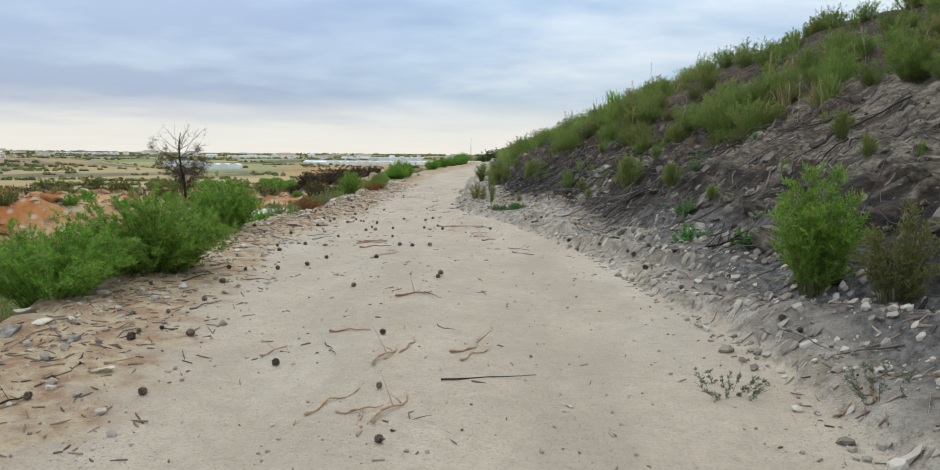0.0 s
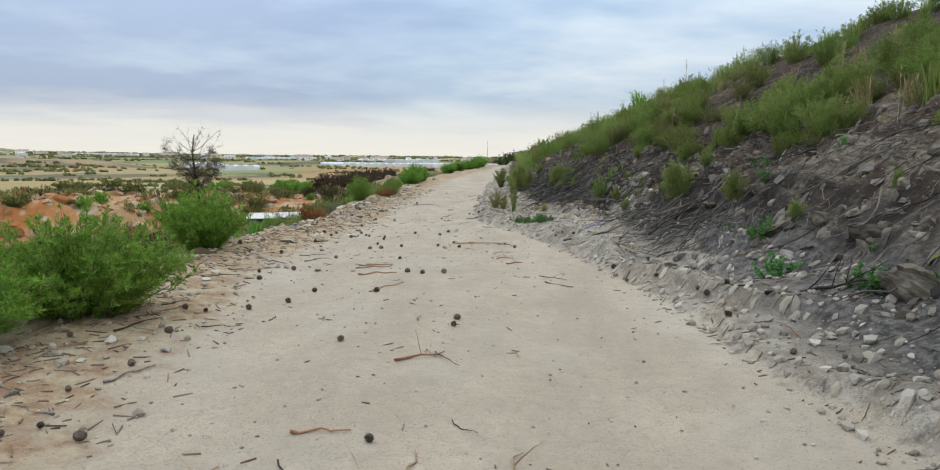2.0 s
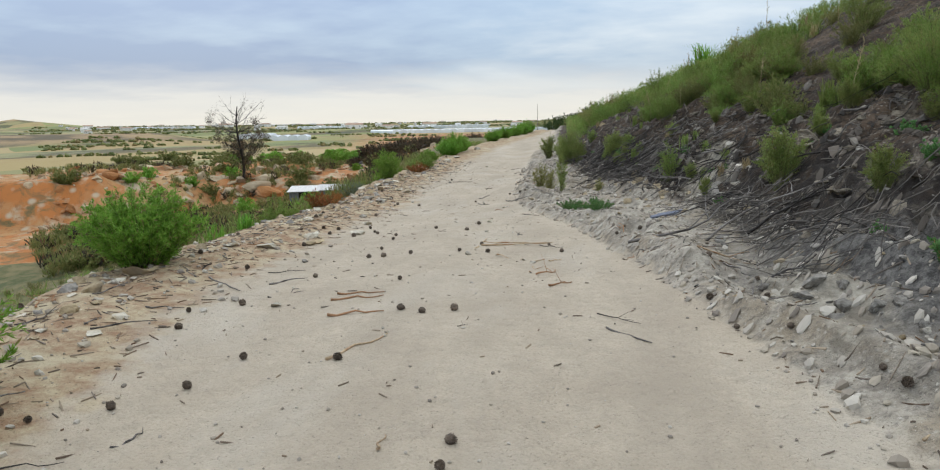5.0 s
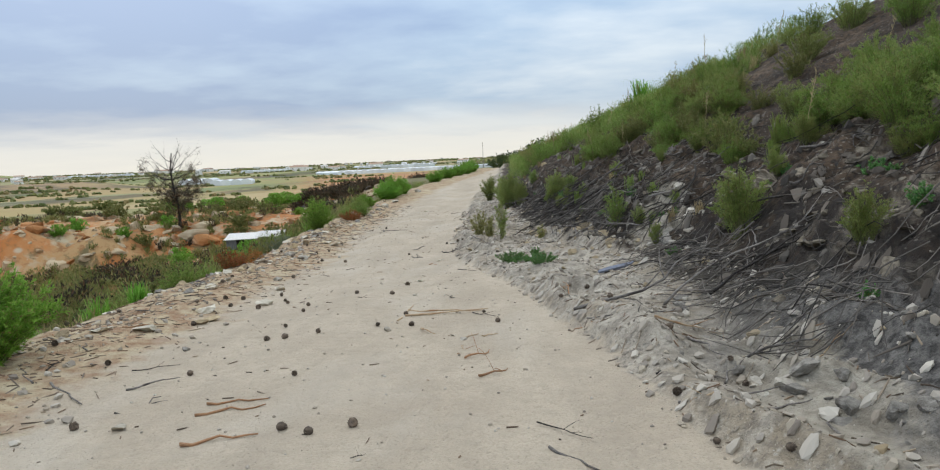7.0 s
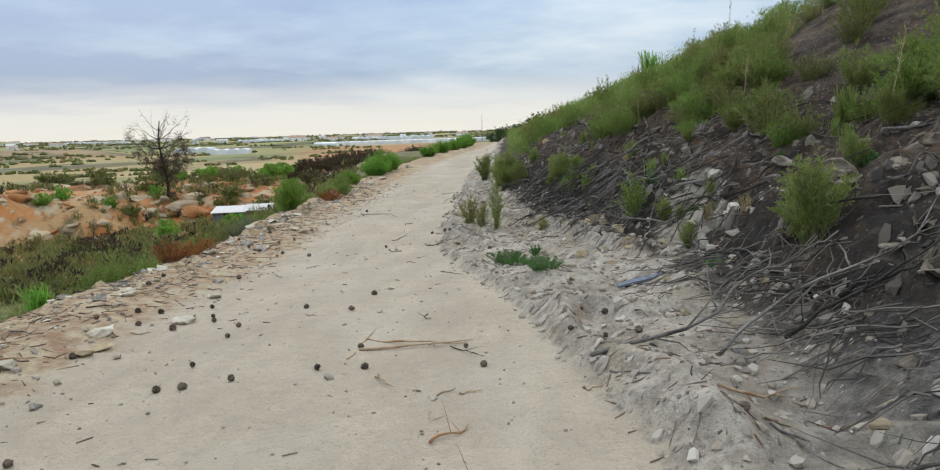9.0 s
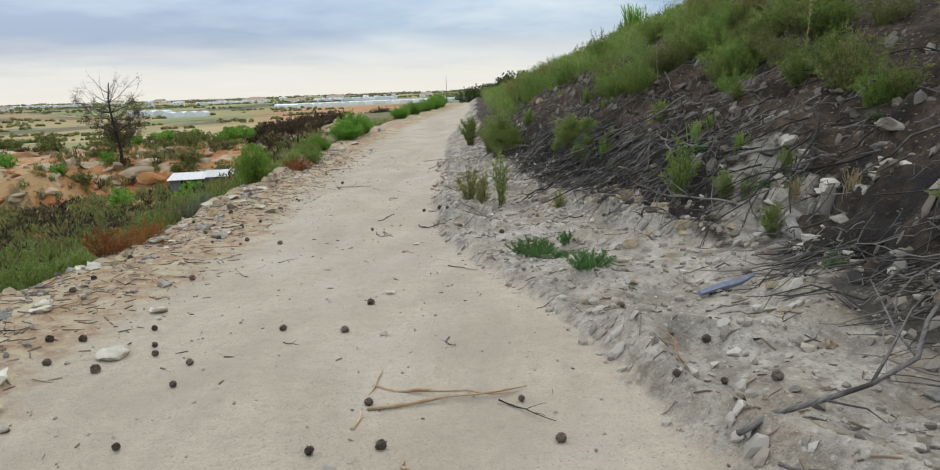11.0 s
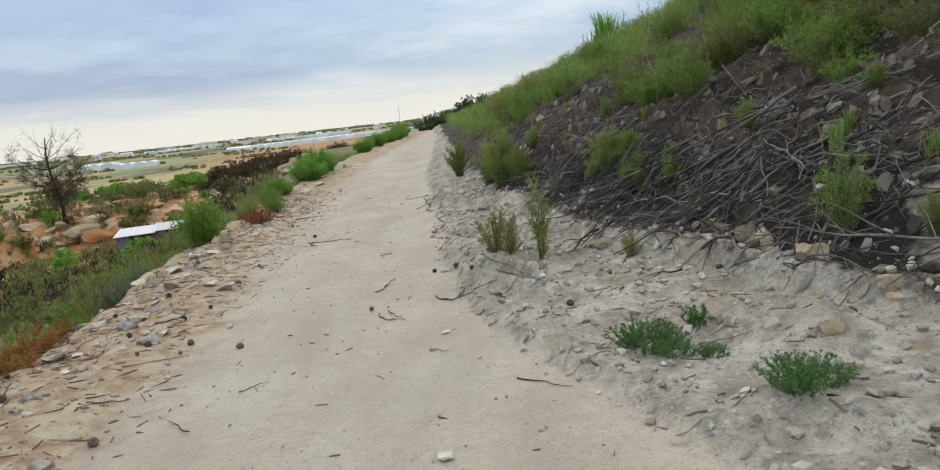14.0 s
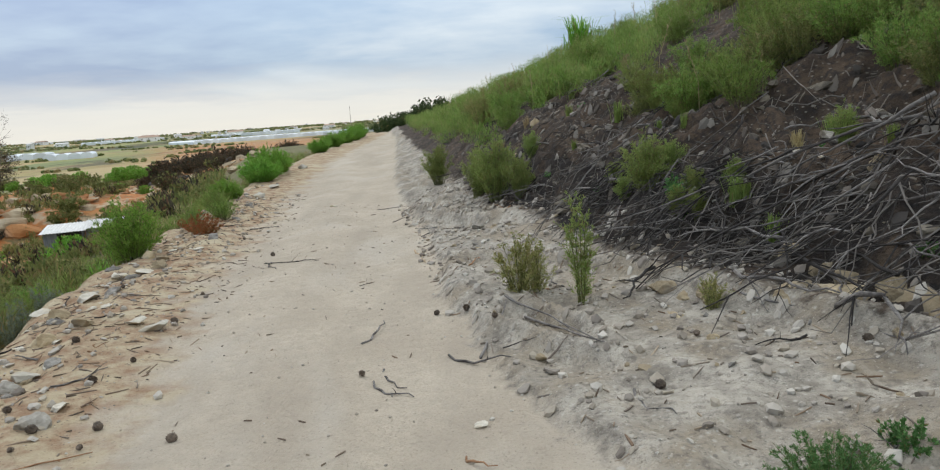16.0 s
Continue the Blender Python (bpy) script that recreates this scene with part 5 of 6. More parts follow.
WOODS = {
    "p": (WOOD_PALE, "pale peeled stick lying on the track"), "P": (WOOD_PALE, "thick pale peeled branch lying across the track"),
    "r": (WOOD_TAN, "reddish strip of bark on the track"), "o": (WOOD_TAN, "orange-brown stick on the track"),
    "d": (BARK_CHAR, "charred dark twig on the track"), "g": (BARK_GREY, "weathered grey stick at the track side"),
}
for k, (x0, y0, x1, y1, kind) in enumerate(STICK_ENDS):
    m, lab = WOODS[kind]
    far = math.hypot(x1 - x0, y1 - y0)
    ob = wooden("stick", STICKS[k % 5], ("stick", k % 5, m.name), m, lab, "stick", "sticks on the track")
    between(ob, (x0, y0), (x1, y1), {"P": 1.5, "p": 0.85, "r": 0.9, "o": 1.0, "d": 0.42, "g": 0.8}[kind] * min(1.0, 0.5 + far), 0.012)
for k in range(150):
    y = rng.uniform(4, 26)
    if rng.random() < 0.6:
        x = float(np.interp(y, LIP_Y, LIP_X)) + rng.uniform(0.0, 1.1)
    else:
        x = rng.uniform(float(np.interp(y, EDGE_Y, EDGE_X)), float(np.interp(y, FOOT_Y, FOOT_X)) + 0.2)
    a, ln = rng.uniform(0, math.pi), rng.uniform(0.12, 0.5)
    kind = "pgdgrg"[int(rng.integers(6))]
    m, lab = WOODS[kind]
    ob = wooden("stick", STICKS[k % 5], ("stick", k % 5, m.name), m, "small " + lab, "stick", "sticks along the verges")
    between(ob, (x, y), (x + ln * math.cos(a), y + ln * math.sin(a)), 0.6, 0.010)
for k, (x0, y0, x1, y1) in enumerate(BRANCH_ENDS):
    m = BARK_GREY if k % 4 else BARK_CHAR
    ob = wooden("fallen_branch", DEADWOOD[k % 8], ("limb", k % 8, m.name), m, "bare grey dead branch lying on the burnt bank", "branch", "dead branches on the bank")
    between(ob, (x0, y0), (x1, y1), rng.uniform(0.8, 1.5), rng.uniform(0.04, 0.14))
for k in range(160):
    if k < 115:
        y = rng.triangular(15.5, 20.5, 25.5)
        s = rng.triangular(0.05, 0.5, 1.5)
    else:
        y, s = rng.uniform(7, 28), rng.uniform(0.2, 2.6)
    a, ln = rng.normal(2.75, 0.65), rng.uniform(0.4, 1.6)
    x, y = float(np.interp(y, FOOT_Y, FOOT_X)) + s - 0.5 * ln * math.cos(a), y - 0.5 * ln * math.sin(a)
    m = BARK_CHAR if rng.random() < 0.6 else BARK_GREY
    ob = wooden("fallen_branch", DEADWOOD[k % 8], ("limb", k % 8, m.name), m,
                "charred black branch in the brush on the bank" if m == BARK_CHAR else "grey dry branch in the brush on the bank", "branch", "dead branches on the bank")
    between(ob, (x, y), (x + ln * math.cos(a), y + ln * math.sin(a)), rng.uniform(0.3, 0.95), rng.uniform(0.02, 0.20))
scrap = tagged(mesh_part("scrap_strip", *tube([np.array(q) for q in ((0, 0, 0), (0.3, 0.012, 0.006), (0.7, -0.008, 0.012), (1, 0.01, 0.03))], [0.022, 0.034, 0.03, 0.016], 5), BLUE_GREY), "blue-grey strip of scrap lying on pale soil", "scrap")
between(scrap, (1.04, 15.38), (1.48, 15.58), 1.0, 0.035)


p = Pile()
for k in range(840):
    y = rng.triangular(16, 20.0, 25) if k < 380 else rng.uniform(11.5, 16) if k < 640 else rng.uniform(7, 27)
    x = float(np.interp(y, FOOT_Y, FOOT_X)) + (rng.triangular(0.1, 0.6, 1.6) if k < 380 else rng.triangular(-0.3, 0.2, 0.9) if k < 640 else rng.uniform(0.2, 2.8))
    a, ln, z = rng.normal(2.75, 0.8), rng.uniform(0.2, 0.8), rng.uniform(0.01, 0.15)
    n = 5
    pts = []
    for q in np.linspace(0, 1, n):
        u, v = x + ln * q * math.cos(a), y + ln * q * math.sin(a)
        pts.append(np.array([u, v, gz1(u, v) + z]) + rng.normal(0, 0.02, 3))
    w = rng.uniform(0.003, 0.008)
    p.add(*tube(pts, [w, w * 0.9, w * 0.8, w * 0.6, w * 0.3], 4))
TWIG_MIX = speckled("brushwood_twigs", (0.03, 0.027, 0.025), (0.10, 0.09, 0.08), (0.20, 0.18, 0.16), (0.05, 0.045, 0.04), (0.28, 0.25, 0.22))
tagged(mesh_part("brushwood", p.v, p.f, TWIG_MIX), "tangled burnt brushwood along the foot of the bank", "brushwood", kind="stuff")


# loose crumbs, chips and needles: too many to count
def scatter(name, count, place, make, material, label):
    p = Pile()
    for _ in range(count):
        x, y = place()
        v, f = make()
        p.add([q + np.array([x, y, 0]) for q in v], f)
    arr = np.array(p.v)
    arr[:, 2] += ground_z(arr[:, 0], arr[:, 1])
    return tagged(mesh_part(name, arr, p.f, material), label, "debris", kind="stuff")


def crumb(lo, hi):
    def make():
        s = lo + (hi - lo) * rng.random() ** 2.5
        v = BALL_1[0] * s * rng.uniform(0.6, 1.1, (1, 3)) * np.array([1, 1, 0.7]) + rng.normal(0, 0.12 * s, BALL_1[0].shape)
        return v + np.array([0, 0, 0.3 * s]), BALL_1[1]
    return make


def chip(lo, hi):
    def make():
        ln, w, a = lo + (hi - lo) * rng.random() ** 2, rng.uniform(0.002, 0.009), rng.uniform(0, math.pi)
        u, n = np.array([math.cos(a), math.sin(a), rng.normal(0, 0.12)]), np.array([-math.sin(a), math.cos(a), 0])
        o = np.array([0, 0, 0.007])
        c = np.array([0, 0, 0.001])
        v = [-u * ln / 2 - n * w / 2 + o, -u * ln / 2 + n * w / 2 + o, n * w / 2 + o + c, -n * w / 2 + o + c, u * ln / 2 + n * w * 0.3 + o, u * ln / 2 - n * w * 0.3 + o]
        return v + [q - np.array([0, 0, 0.008]) for q in v], [(0, 3, 2, 1), (3, 5, 4, 2), (6, 7, 8, 9), (9, 8, 10, 11), (0, 1, 7, 6), (4, 5, 11, 10), (1, 2, 8, 7), (2, 4, 10, 8), (3, 0, 6, 9), (5, 3, 9, 11)]
    return make


def on_verge():
    y = rng.uniform(4, 30)
    return float(np.interp(y, LIP_Y, LIP_X)) + rng.triangular(-0.2, 0.3, 1.8), y


def on_track():
    y = 4 + 24 * rng.random() ** 1.4
    return rng.uniform(float(np.interp(y, LIP_Y, LIP_X)) + 0.8, float(np.interp(y, EDGE_Y, EDGE_X)) + 0.3), y


def on_shelf():
    y = rng.uniform(4, 27)
    return rng.uniform(float(np.interp(y, EDGE_Y, EDGE_X)) - 0.1, float(np.interp(y, FOOT_Y, FOOT_X)) + 0.4), y


def on_bank():
    y = rng.uniform(5, 30)
    return float(np.interp(y, FOOT_Y, FOOT_X)) + 3.0 * rng.random() ** 0.8, y


PALE_MIX = speckled("pale_crumbs", (0.42, 0.37, 0.29), (0.30, 0.26, 0.21), (0.55, 0.51, 0.44), (0.20, 0.17, 0.14), (0.46, 0.42, 0.36))
CHIP_MIX = speckled("bark_chips", (0.24, 0.155, 0.10), (0.10, 0.08, 0.062), (0.40, 0.32, 0.23), (0.16, 0.135, 0.115), (0.29, 0.21, 0.14))
ASH_MIX = speckled("burnt_crumbs", (0.07, 0.06, 0.05), (0.20, 0.17, 0.14), (0.035, 0.032, 0.03), (0.26, 0.235, 0.20), (0.09, 0.075, 0.062))
scatter("gravel", 1300, on_verge, crumb(0.008, 0.045), PALE_MIX, "pale gravel crumbs on the verge")
scatter("gravel", 2600, on_track, crumb(0.003, 0.016), PALE_MIX, "fine gravel crumbs on the track")
scatter("gravel", 4200, on_shelf, crumb(0.006, 0.05), PALE_MIX, "pale crumbs of soft rock below the bank")
scatter("gravel", 2600, on_bank, crumb(0.010, 0.075), ASH_MIX, "burnt earth and stone crumbs on the bank")
scatter("bark_litter", 2800, on_verge, chip(0.03, 0.18), CHIP_MIX, "bark chips and needles on the verge")
scatter("bark_litter", 330, on_track, chip(0.015, 0.09), CHIP_MIX, "bark chips and twigs on the track")
scatter("bark_litter", 1300, on_shelf, chip(0.02, 0.16), CHIP_MIX, "twigs and chips below the bank")
scatter("bark_litter", 2800, on_bank, chip(0.05, 0.30), ASH_MIX, "burnt twigs on the bank")

# ---- valley and distance ----
def placed(ob, x, y, turn=0.0, size=1.0, sink=0.1):
    ob.matrix_basis = pose(x, y, gz1(x, y) - sink, 0, 0, turn) @ Matrix.Scale(size, 4)
    return ob


for k, (x, y, size, flat, m) in enumerate((
        (-75.8, 98.2, 6.4, 0.35, ROCK_PALE), (-59.1, 85.8, 6.0, 0.36, ROCK_ORANGE), (-62.5, 88.5, 5.5, 0.5, ROCK_PALE), (-47.5, 78.1, 2.9, 1.0, ROCK_PALE),
        (-45.1, 78.3, 2.4, 0.5, ROCK_PALE), (-47.6, 69.8, 2.3, 0.5, ROCK_PALE), (-49.6, 67.9, 2.6, 0.45, ROCK_PALE), (-36.7, 76.0, 3.2, 0.4, ROCK_ORANGE),
        (-38.2, 75.6, 4.4, 0.45, ROCK_ORANGE), (-39.4, 56.8, 1.0, 0.7, ROCK_PALE), (-54.1, 69.0, 1.6, 0.6, ROCK_PALE), (-34.0, 72.0, 3.0, 0.45, ROCK_ORANGE),
        (-66.0, 84.0, 3.0, 0.5, ROCK_ORANGE), (-43.0, 90.0, 3.4, 0.4, ROCK_PALE), (-30.5, 86.0, 2.6, 0.5, ROCK_PALE), (-33.0, 94.0, 3.2, 0.5, ROCK_PALE),
        (-27.0, 88.0, 2.8, 0.6, ROCK_PALE), (-24.0, 90.0, 3.0, 0.6, ROCK_PALE), (-20.0, 82.0, 2.4, 0.6, ROCK_PALE), (-37.5, 105.0, 3.0, 0.7, ROCK_PALE))):
    placed(stone(300 + k, 1.0, m, "orange weathered rock outcrop in the valley" if m == ROCK_ORANGE else "pale weathered boulder in the valley", flat, "boulder", "boulder", "valley boulders", BALL_3), x, y, 37 * k, size, 0.12 * size * flat)
small = stone(340, 1.0, ROCK_PALE, "pale boulder strewn over ochre soil", 0.6, "boulder", "boulder", "valley boulders")
placed(small, -40, 60, 0, 0.8, 0.1)
for k in range(70):
    b, d = rng.uniform(20, 44), rng.uniform(45, 120)
    x, y = -d * math.sin(radians(b)), 9 + d * math.cos(radians(b))
    lay(small, x, y, rng.uniform(0, 360), rng.uniform(0.4, 1.6) * d / 70)

ROCK_BLACK = grained("burnt_rock", (0.030, 0.028, 0.027), (0.13, 0.12, 0.11), 1.0, 0.95, (1, 1, 2.0), depth=0.3, stain=(0.22, 0.19, 0.15))
for k in range(22):
    t = k / 21
    dark = stone(360 + k % 5, 1.0, ROCK_BLACK, "blackened rock in a burnt heap beyond the track", 0.75, "boulder", "boulder", "burnt rocks", BALL_3)
    placed(dark, -35 + 15 * t + rng.normal(0, 0.8), 95 - 2 * t + rng.normal(0, 2.0), rng.uniform(0, 360), rng.uniform(1.6, 3.8), 0.3)
# cap rocks along the rim of the terrace
for k in range(46):
    b, d = radians(27 + 20 * rng.random()), 80 + rng.normal(0, 2.6)
    x, y = 0.8 - d * math.sin(b), 8.0 + d * math.cos(b)
    rim_rock = stone(380 + k, 1.0, ROCK_PALE if k % 3 else ROCK_ORANGE, "weathered cap rock on the rim of the orange scarp", rng.uniform(0.35, 0.6), "boulder", "boulder", "valley boulders", BALL_3)
    placed(rim_rock, x, y, rng.uniform(0, 360), 1.2 + 3.4 * rng.random() ** 2, 0.15)


def in_valley():
    b, d = rng.uniform(14, 46), 55 + 65 * rng.random()
    return -d * math.sin(radians(b)), 9 + d * math.cos(radians(b))


def scarp_line():
    b = rng.uniform(22, 46)
    d = 78 + 10 * math.sin(b * 0.5) + rng.normal(0, 2.2) + 22 * (rng.random() < 0.3)
    return -d * math.sin(radians(b)), 9 + d * math.cos(radians(b))


rubble("valley_rubble", 460, in_valley, (0.25, 1.6), 0.45, ROCK_PALE, "pale rocks strewn over the ochre valley side")
rubble("valley_rubble", 220, in_valley, (0.3, 2.0), 0.4, ROCK_ORANGE, "orange rocks strewn over the valley side")
rubble("valley_scarp", 190, scarp_line, (0.7, 3.8), 0.42, ROCK_ORANGE, "broken orange rock scarp across the valley")
rubble("valley_scarp", 150, scarp_line, (0.6, 3.2), 0.42, ROCK_PALE, "pale weathered rock scarp across the valley")


def in_patches():
    while True:
        b, d = rng.uniform(17, 47), 42 + 130 * rng.random() ** 1.3
        x, y = -d * math.sin(radians(b)), 9 + d * math.cos(radians(b))
        if float(bumps(np.array(x), np.array(y), 14, 3, 44)) > (0.36 if 60 < d < 106 else 0.02) or d < 60:
            return x, y


brush_cover(1050, in_patches, 46, 0.75, 0.36, 0.10, LEAF_DULL, "dark olive low scrub over the valley", "valley_scrub")
brush_cover(700, in_patches, 40, 0.7, 0.36, 0.09, LEAF_YELLOW, "yellowing low scrub over the valley", "valley_scrub")
brush_cover(260, in_patches, 46, 0.9, 0.42, 0.12, LEAF_SCORCHED, "burnt low scrub over the valley", "valley_scrub")
olive = placed(shrub("valley_bush", 401, 1.3, 1.1, 42, 10, 8, 0.16, 0.06, LEAF_DULL, "dull olive scrub bush in the valley", 0.4, 0.05, "valley scrub", "bush"), -36, 52)
leafy = placed(shrub("valley_bush", 402, 1.5, 1.1, 42, 10, 8, 0.17, 0.065, LEAF_BRIGHT, "fresh green bush in the valley", 0.5, 0.05, "valley scrub", "bush"), -52, 72)
burnt = placed(shrub("valley_bush", 403, 1.5, 1.3, 50, 9, 6, 0.16, 0.05, LEAF_SCORCHED, "blackened scorched bush in the valley", 0.4, 0.0, "valley scrub", "bush"), -35.4, 103, 0, 1.8)
for k in range(120):
    b = rng.uniform(17, 45)
    d = 26 + 130 * rng.random() ** 1.2
    x, y = -d * math.sin(radians(b)), 9 + d * math.cos(radians(b))
    pick = rng.random()
    again(olive if pick < 0.62 else burnt if pick < 0.78 else leafy, x, y, rng.uniform(0, 360), rng.uniform(0.4, 0.95) * (1 + d / 140), 0.1)
for k in range(26):
    t = k / 25
    again(leafy if k % 3 else olive, -112 + 36 * t + rng.normal(0, 2.5), 205 + 18 * t + rng.normal(0, 6), rng.uniform(0, 360), rng.uniform(2.0, 3.2), 0.3)
for k in range(22):
    again(burnt, -40 + 13 * rng.random(), 98 + 14 * rng.random(), rng.uniform(0, 360), rng.uniform(1.0, 2.0), 0.2)
for k in range(20):
    again(burnt, -28 + 12 * rng.random(), 88 + 12 * rng.random(), rng.uniform(0, 360), rng.uniform(0.6, 1.2), 0.2)
for x, y, s in ((-155, 201, 3.2), (-150, 199, 2.8), (-160, 203, 2.6), (-154, 219, 3.4), (-128, 214, 3.2), (-120, 210, 3.0), (-132, 222, 2.6), (-63.9, 105.8, 2.2), (-61, 104, 2.0), (-57, 100, 2.0), (-53, 95, 1.8), (-44.4, 95.6, 1.7), (-42, 93, 1.5), (-70, 110, 2.0)):
    again(olive, x, y, rng.uniform(0, 360), s, 0.2)
# dark bushes standing past the brow of the track
crest = shrub("dark_bush", 404, 2.3, 1.5, 70, 12, 9, 0.16, 0.06, LEAF_DARK, "dark green bush standing beyond the brow of the track", 0.5, 0.05, "bushes past the brow", "bush")
placed(crest, -1.8, 84.0, 0, 1.45)
for x, y, top in ((-0.6, 85.0, 3.4), (-3.0, 85.5, 3.0), (-4.2, 84.0, 2.5), (-5.3, 86.0, 2.6), (-6.6, 84.5, 2.0), (-2.4, 86.0, 2.9)):
    again(crest, x, y, rng.uniform(0, 360), max(0.5, (top + 0.4 - gz1(x, y)) / 2.3), 0.1)


def burnt_tree(x, y):
    """A scorched pine: black trunk, bare crown, ragged foliage half-way up."""
    r = np.random.default_rng(9)
    root = new("burnt_tree")
    trunk, twig, green = Pile(), Pile(), Pile()
    spine = [np.array([0.25 * math.sin(h * 0.7), 0.2 * math.sin(h * 0.5 + 1), h - 0.3]) for h in np.linspace(0, 9.0, 10)]
    trunk.add(*tube(spine, list(np.linspace(0.24, 0.06, 10)), 8))
    boughs = []
    for k in range(40):
        h = r.uniform(2.2, 8.4)
        a = r.uniform(0, 2 * math.pi)
        ln = (0.8 + 2.7 * math.sin(math.pi * min(1, (h - 1.2) / 8.8))) * r.uniform(0.75, 1.35)
        b = spine[min(9, int(h))]
        d = unit(np.array([math.cos(a), math.sin(a), r.uniform(0.0, 0.6)]))
        pts = [b + d * ln * q + np.array([0, 0, 0.25 * ln * q * q]) + r.normal(0, 0.05, 3) for q in (0, 0.33, 0.66, 1)]
        boughs.append(mesh_part("limb", *tube(pts, [0.045, 0.032, 0.02, 0.008], 5), BARK_CHAR, root))
        for _ in range(15):
            q = pts[int(r.integers(1, 4))]
            e = unit(d + unit(r.normal(0, 1, 3)) * 0.9 + np.array([0, 0, 0.4]))
            l2 = r.uniform(0.4, 1.2)
            twig.add(*tube([q, q + e * l2 * 0.5 + r.normal(0, 0.06, 3), q + e * l2], [0.012, 0.008, 0.004], 3))
            if h < 5.6 and r.random() < 0.9:
                for _ in range(38):
                    c = q + e * l2 * r.uniform(0.3, 1.0) + r.normal(0, 0.22, 3)
                    green.leaf(c, unit(r.normal(0, 1, 3)), r.normal(0, 1, 3), r.uniform(0.12, 0.25), 0.05)
        if h < 4.5:
            for _ in range(60):
                c = np.array([0, 0, h - 0.8]) + r.normal(0, 0.55, 3)
                green.leaf(c, unit(r.normal(0, 1, 3)), r.normal(0, 1, 3), 0.22, 0.07)
    mesh_part("trunk", trunk.v, trunk.f, BARK_CHAR, root)
    tagged(mesh_part("bare_twig", twig.v, twig.f, BARK_GREY, root, "fine grey leafless twigs"), kind="stuff")
    mesh_part("foliage", green.v, green.f, LEAF_SCORCHED, root, "sparse scorched brown-green foliage")
    root.matrix_basis = pose(x, y, gz1(x, y)) @ Matrix.Diagonal((0.82, 0.82, 0.98, 1))
    return tagged(root, "half-burnt pine with a bare crown among scrub", "tree")


burnt_tree(-42.0, 77.6)


def box(lo, hi):
    v = [np.array([(lo, hi)[i & 1][0], (lo, hi)[i >> 1 & 1][1], (lo, hi)[i >> 2 & 1][2]]) for i in range(8)]
    return v, [(0, 2, 3, 1), (4, 5, 7, 6), (0, 1, 5, 4), (2, 6, 7, 3), (0, 4, 6, 2), (1, 3, 7, 5)]


def shed(x, y, turn):
    """Two low sheet-metal sheds, one behind the other, open at the front."""
    root = new("tin_shed")
    for ox, oy, w, d, h in ((0.0, 0.0, 2.9, 3.2, 1.7), (3.0, 0.7, 2.6, 3.0, 1.75)):
        mesh_part("side_wall", *box((ox, oy, -0.3), (ox + 0.08, oy + d, h)), SHEET_WALL, root)
        mesh_part("side_wall", *box((ox + w - 0.08, oy, -0.3), (ox + w, oy + d, h)), SHEET_WALL, root)
        mesh_part("back_wall", *box((ox + 0.08, oy + d - 0.08, -0.3), (ox + w - 0.08, oy + d, h)), SHEET_WALL, root)
        mesh_part("front_panel", *box((ox + 0.08, oy, -0.3), (ox + 1.0, oy + 0.08, h)), SHEET_WALL, root)
        # lintel and floor coloured near-black, so the open front looks deep in shade
        mesh_part("lintel", *box((ox + 1.0, oy, h - 0.3), (ox + w - 0.08, oy + 0.08, h)), DARK_GAP, root)
        mesh_part("floor_slab", *box((ox + 0.08, oy + 0.08, -0.3), (ox + w - 0.08, oy + d - 0.08, 0.02)), DARK_GAP, root)
        n = 28
        rows = [(ox - 0.25 + (w + 0.5) * j / n, 0.05 * (j % 2)) for j in range(n + 1)]
        v = [np.array([a, b, h + 0.05 + 0.28 * (b - oy) / d + c - under]) for under in (0.0, 0.04) for b in (oy - 0.3, oy + d + 0.3) for a, c in rows]
        k, m2 = n + 1, 2 * (n + 1)
        f = [(j, j + 1, k + j + 1, k + j) for j in range(n)] + [(m2 + j, m2 + k + j, m2 + k + j + 1, m2 + j + 1) for j in range(n)]
        f += [(j, m2 + j, m2 + j + 1, j + 1) for j in range(n)] + [(k + j, k + j + 1, m2 + k + j + 1, m2 + k + j) for j in range(n)]
        f += [(0, k, m2 + k, m2), (n, m2 + n, m2 + k + n, k + n)]
        mesh_part("roof", v, f, SHEET_ROOF, root, "pale corrugated sheet roof")
    root.matrix_basis = pose(x, y, gz1(x, y) + 0.12, 0, 0, turn) @ Matrix.Scale(0.76, 4)
    return tagged(root, "low tin shed with a pale sheet roof below the track", "shed")


shed(-26.2, 58.0, 18)


def house(seed, w, d, h):
    root = new("house")
    mesh_part("wall", *box((-w / 2, -d / 2, -2), (w / 2, d / 2, h)), WHITE_WALL, root)
    r = [np.array(q) for q in ((-w / 2 - 0.4, -d / 2 - 0.4, h), (w / 2 + 0.4, -d / 2 - 0.4, h), (w / 2 + 0.4, d / 2 + 0.4, h), (-w / 2 - 0.4, d / 2 + 0.4, h), (-w / 2 - 0.4, 0, h + d * 0.22), (w / 2 + 0.4, 0, h + d * 0.22))]
    mesh_part("roof", r, [(0, 1, 5, 4), (2, 3, 4, 5), (0, 4, 3), (1, 2, 5), (3, 2, 1, 0)], TILE_ROOF if seed % 3 else SHEET_ROOF, root)
    for k in range(3):
        x = -w / 2 + w * (k + 0.5) / 3
        mesh_part("window", *box((x - 0.6, -d / 2 - 0.06, h * 0.4), (x + 0.6, -d / 2 + 0.05, h * 0.75)), DARK_GAP, root)
    return tagged(root, "distant whitewashed house on the plain", "house", "far houses")


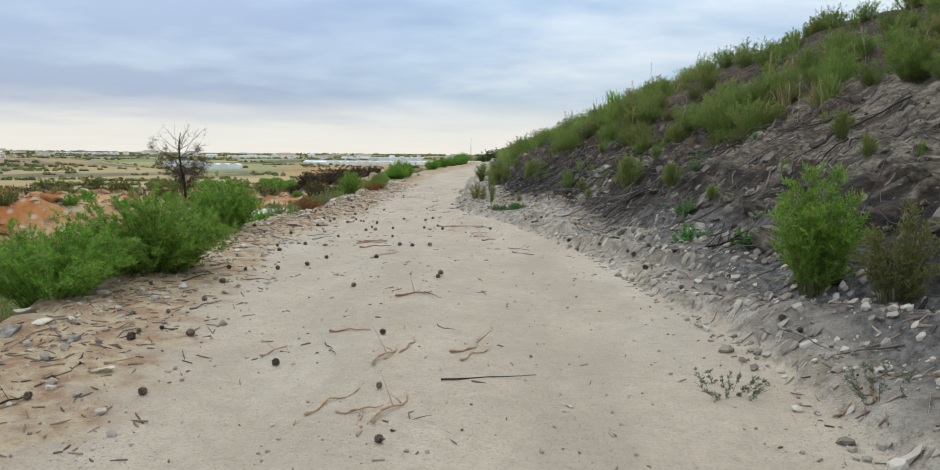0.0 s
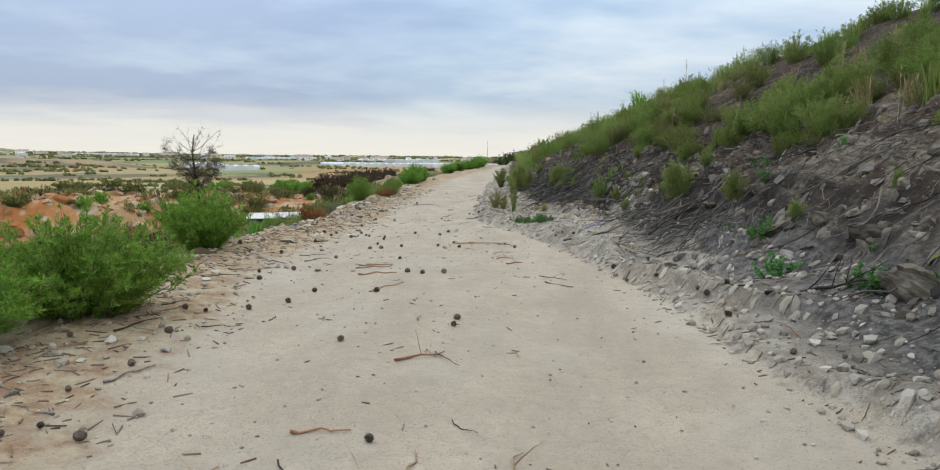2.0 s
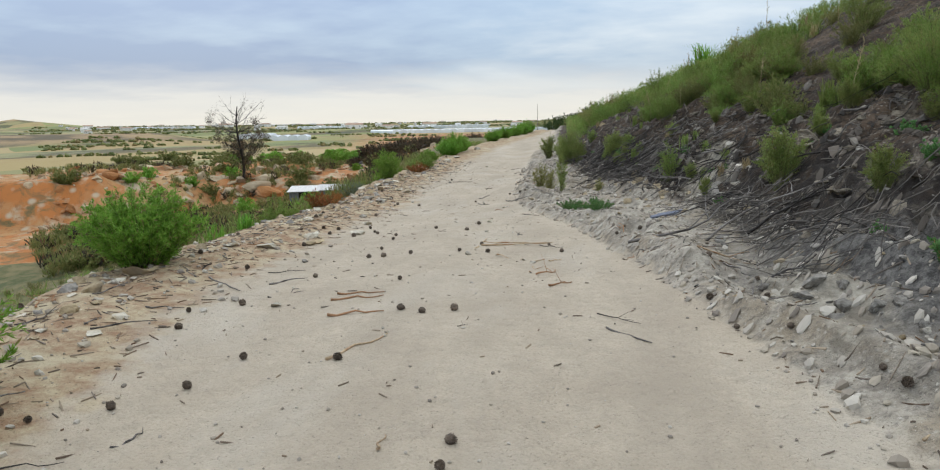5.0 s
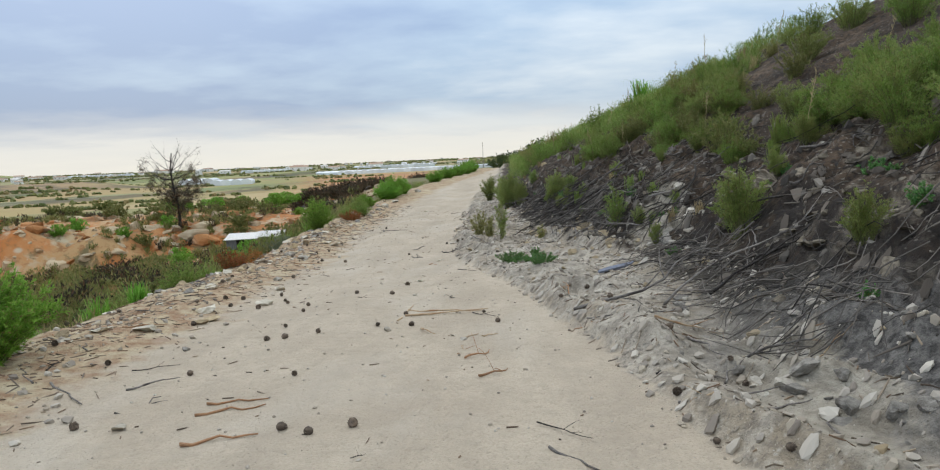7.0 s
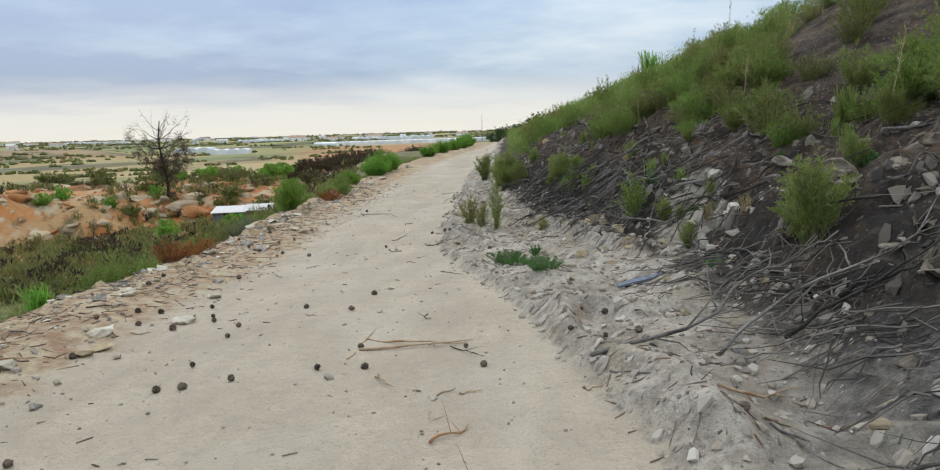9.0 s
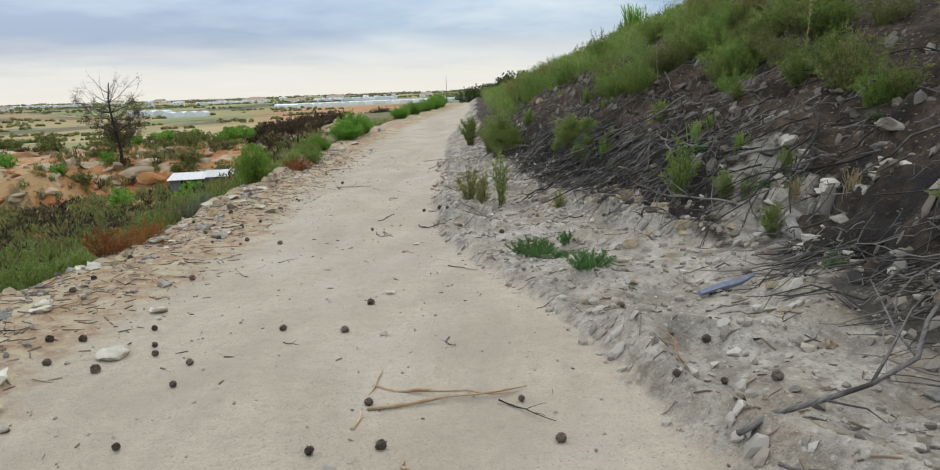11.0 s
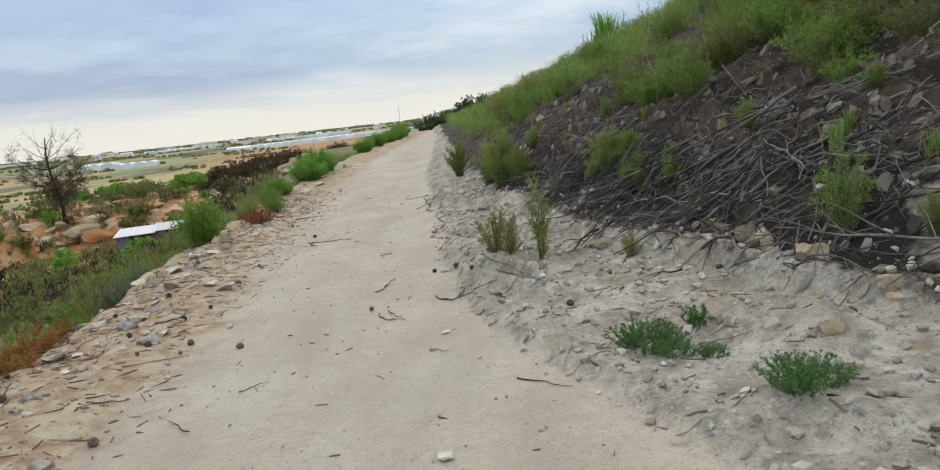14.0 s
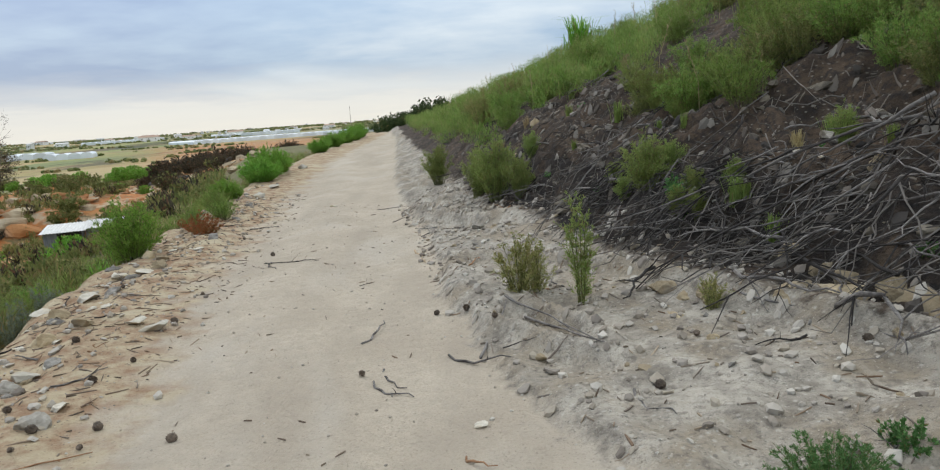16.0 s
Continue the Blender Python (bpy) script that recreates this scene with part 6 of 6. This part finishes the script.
homes = [house(0, 22, 10, 7), house(1, 14, 9, 6), house(2, 34, 16, 8), house(3, 11, 9, 9)]
spots = []
for k in range(74):
    b = 44 * rng.random() ** 0.8 - 1
    spots.append((b, rng.uniform(1100, 2500)))
for k, (b, d) in enumerate(spots):
    x, y = -d * math.sin(radians(b)), d * math.cos(radians(b))
    if k < 4:
        placed(homes[k], x, y, rng.uniform(-40, 40), 0.7, 0.0)
    else:
        again(homes[k % 4], x, y, rng.uniform(-40, 40), rng.uniform(0.45, 0.8), 0.0)


def greenhouse(bays, span, length, height, label):
    """Row of film-covered arches side by side."""
    root = new("greenhouse")
    for k in range(bays):
        ring = [(span * (k + 0.5 - 0.5 * math.cos(math.pi * j / 8)), height * (0.62 + 0.38 * math.sin(math.pi * j / 8))) for j in range(9)]
        ring = [(span * k, -1.5)] + ring + [(span * (k + 1), -1.5)]
        v = [np.array([a, s, c]) for s in (0.0, length) for a, c in ring]
        n = len(ring)
        mesh_part("bay", v, [(j, j + 1, n + j + 1, n + j) for j in range(n - 1)] + [tuple(range(n))[::-1], tuple(range(n, 2 * n))], FILM, root)
    return tagged(root, label, "greenhouse", "greenhouses")


def stand(ob, x, y, turn):
    ob.matrix_basis = pose(x, y, gz1(x, y), 0, 0, turn)


stand(greenhouse(30, 8.5, 60, 3.6, "long row of white film greenhouses across the plain"), -232, 690, 42)
stand(greenhouse(4, 7, 30, 4.0, "white film greenhouse in the fields"), -252, 470, 20)
stand(greenhouse(3, 9, 40, 4.5, "small white film greenhouse in the fields"), -318, 540, 20)
stand(greenhouse(12, 9, 60, 4.5, "distant white film greenhouse in the fields"), -560, 1150, 30)
stand(greenhouse(14, 9, 60, 4.5, "far strip of white greenhouses"), -330, 1080, 25)
stand(greenhouse(12, 9, 60, 4.5, "far strip of white greenhouses below the horizon"), -900, 1150, 30)


# far hedges and woods
p = Pile()
for k in range(420):
    b = 47 * rng.random() - 2
    d = 260 + 2300 * rng.random() ** 1.1
    x, y = -d * math.sin(radians(b)), d * math.cos(radians(b))
    if b < 19 and d < 800 and rng.random() < 0.8:
        continue
    along, run = rng.normal(0.45, 0.25), int(2 + 34 * rng.random() ** 2)
    for j in range(run):
        s = rng.uniform(0.4, 1.3) * (0.7 + d / 1000)
        cx, cy = x + j * s * 1.5 * math.cos(along) + rng.normal(0, 0.3 * s), y + j * s * 1.5 * math.sin(along) + rng.normal(0, 0.5 * s)
        v = BALL_2[0] * s * np.array([1, 1, 0.8]) * (1 + rng.normal(0, 0.22, (len(BALL_2[0]), 1)))
        p.add(list(v + np.array([cx, cy, gz1(cx, cy) + 0.3 * s])), BALL_2[1])
tagged(mesh_part("far_woods", p.v, p.f, LEAF_DULL), "dark hedges and woods scattered over the plain", "woods", kind="stuff")
mast = tagged(mesh_part("radio_mast", *tube([np.array([0, 0, -1]), np.array([0, 0, 12]), np.array([0, 0, 25])], [0.35, 0.22, 0.10], 6), BARK_GREY), "thin radio mast on the horizon", "mast")
stand(mast, -71, 600, 0)
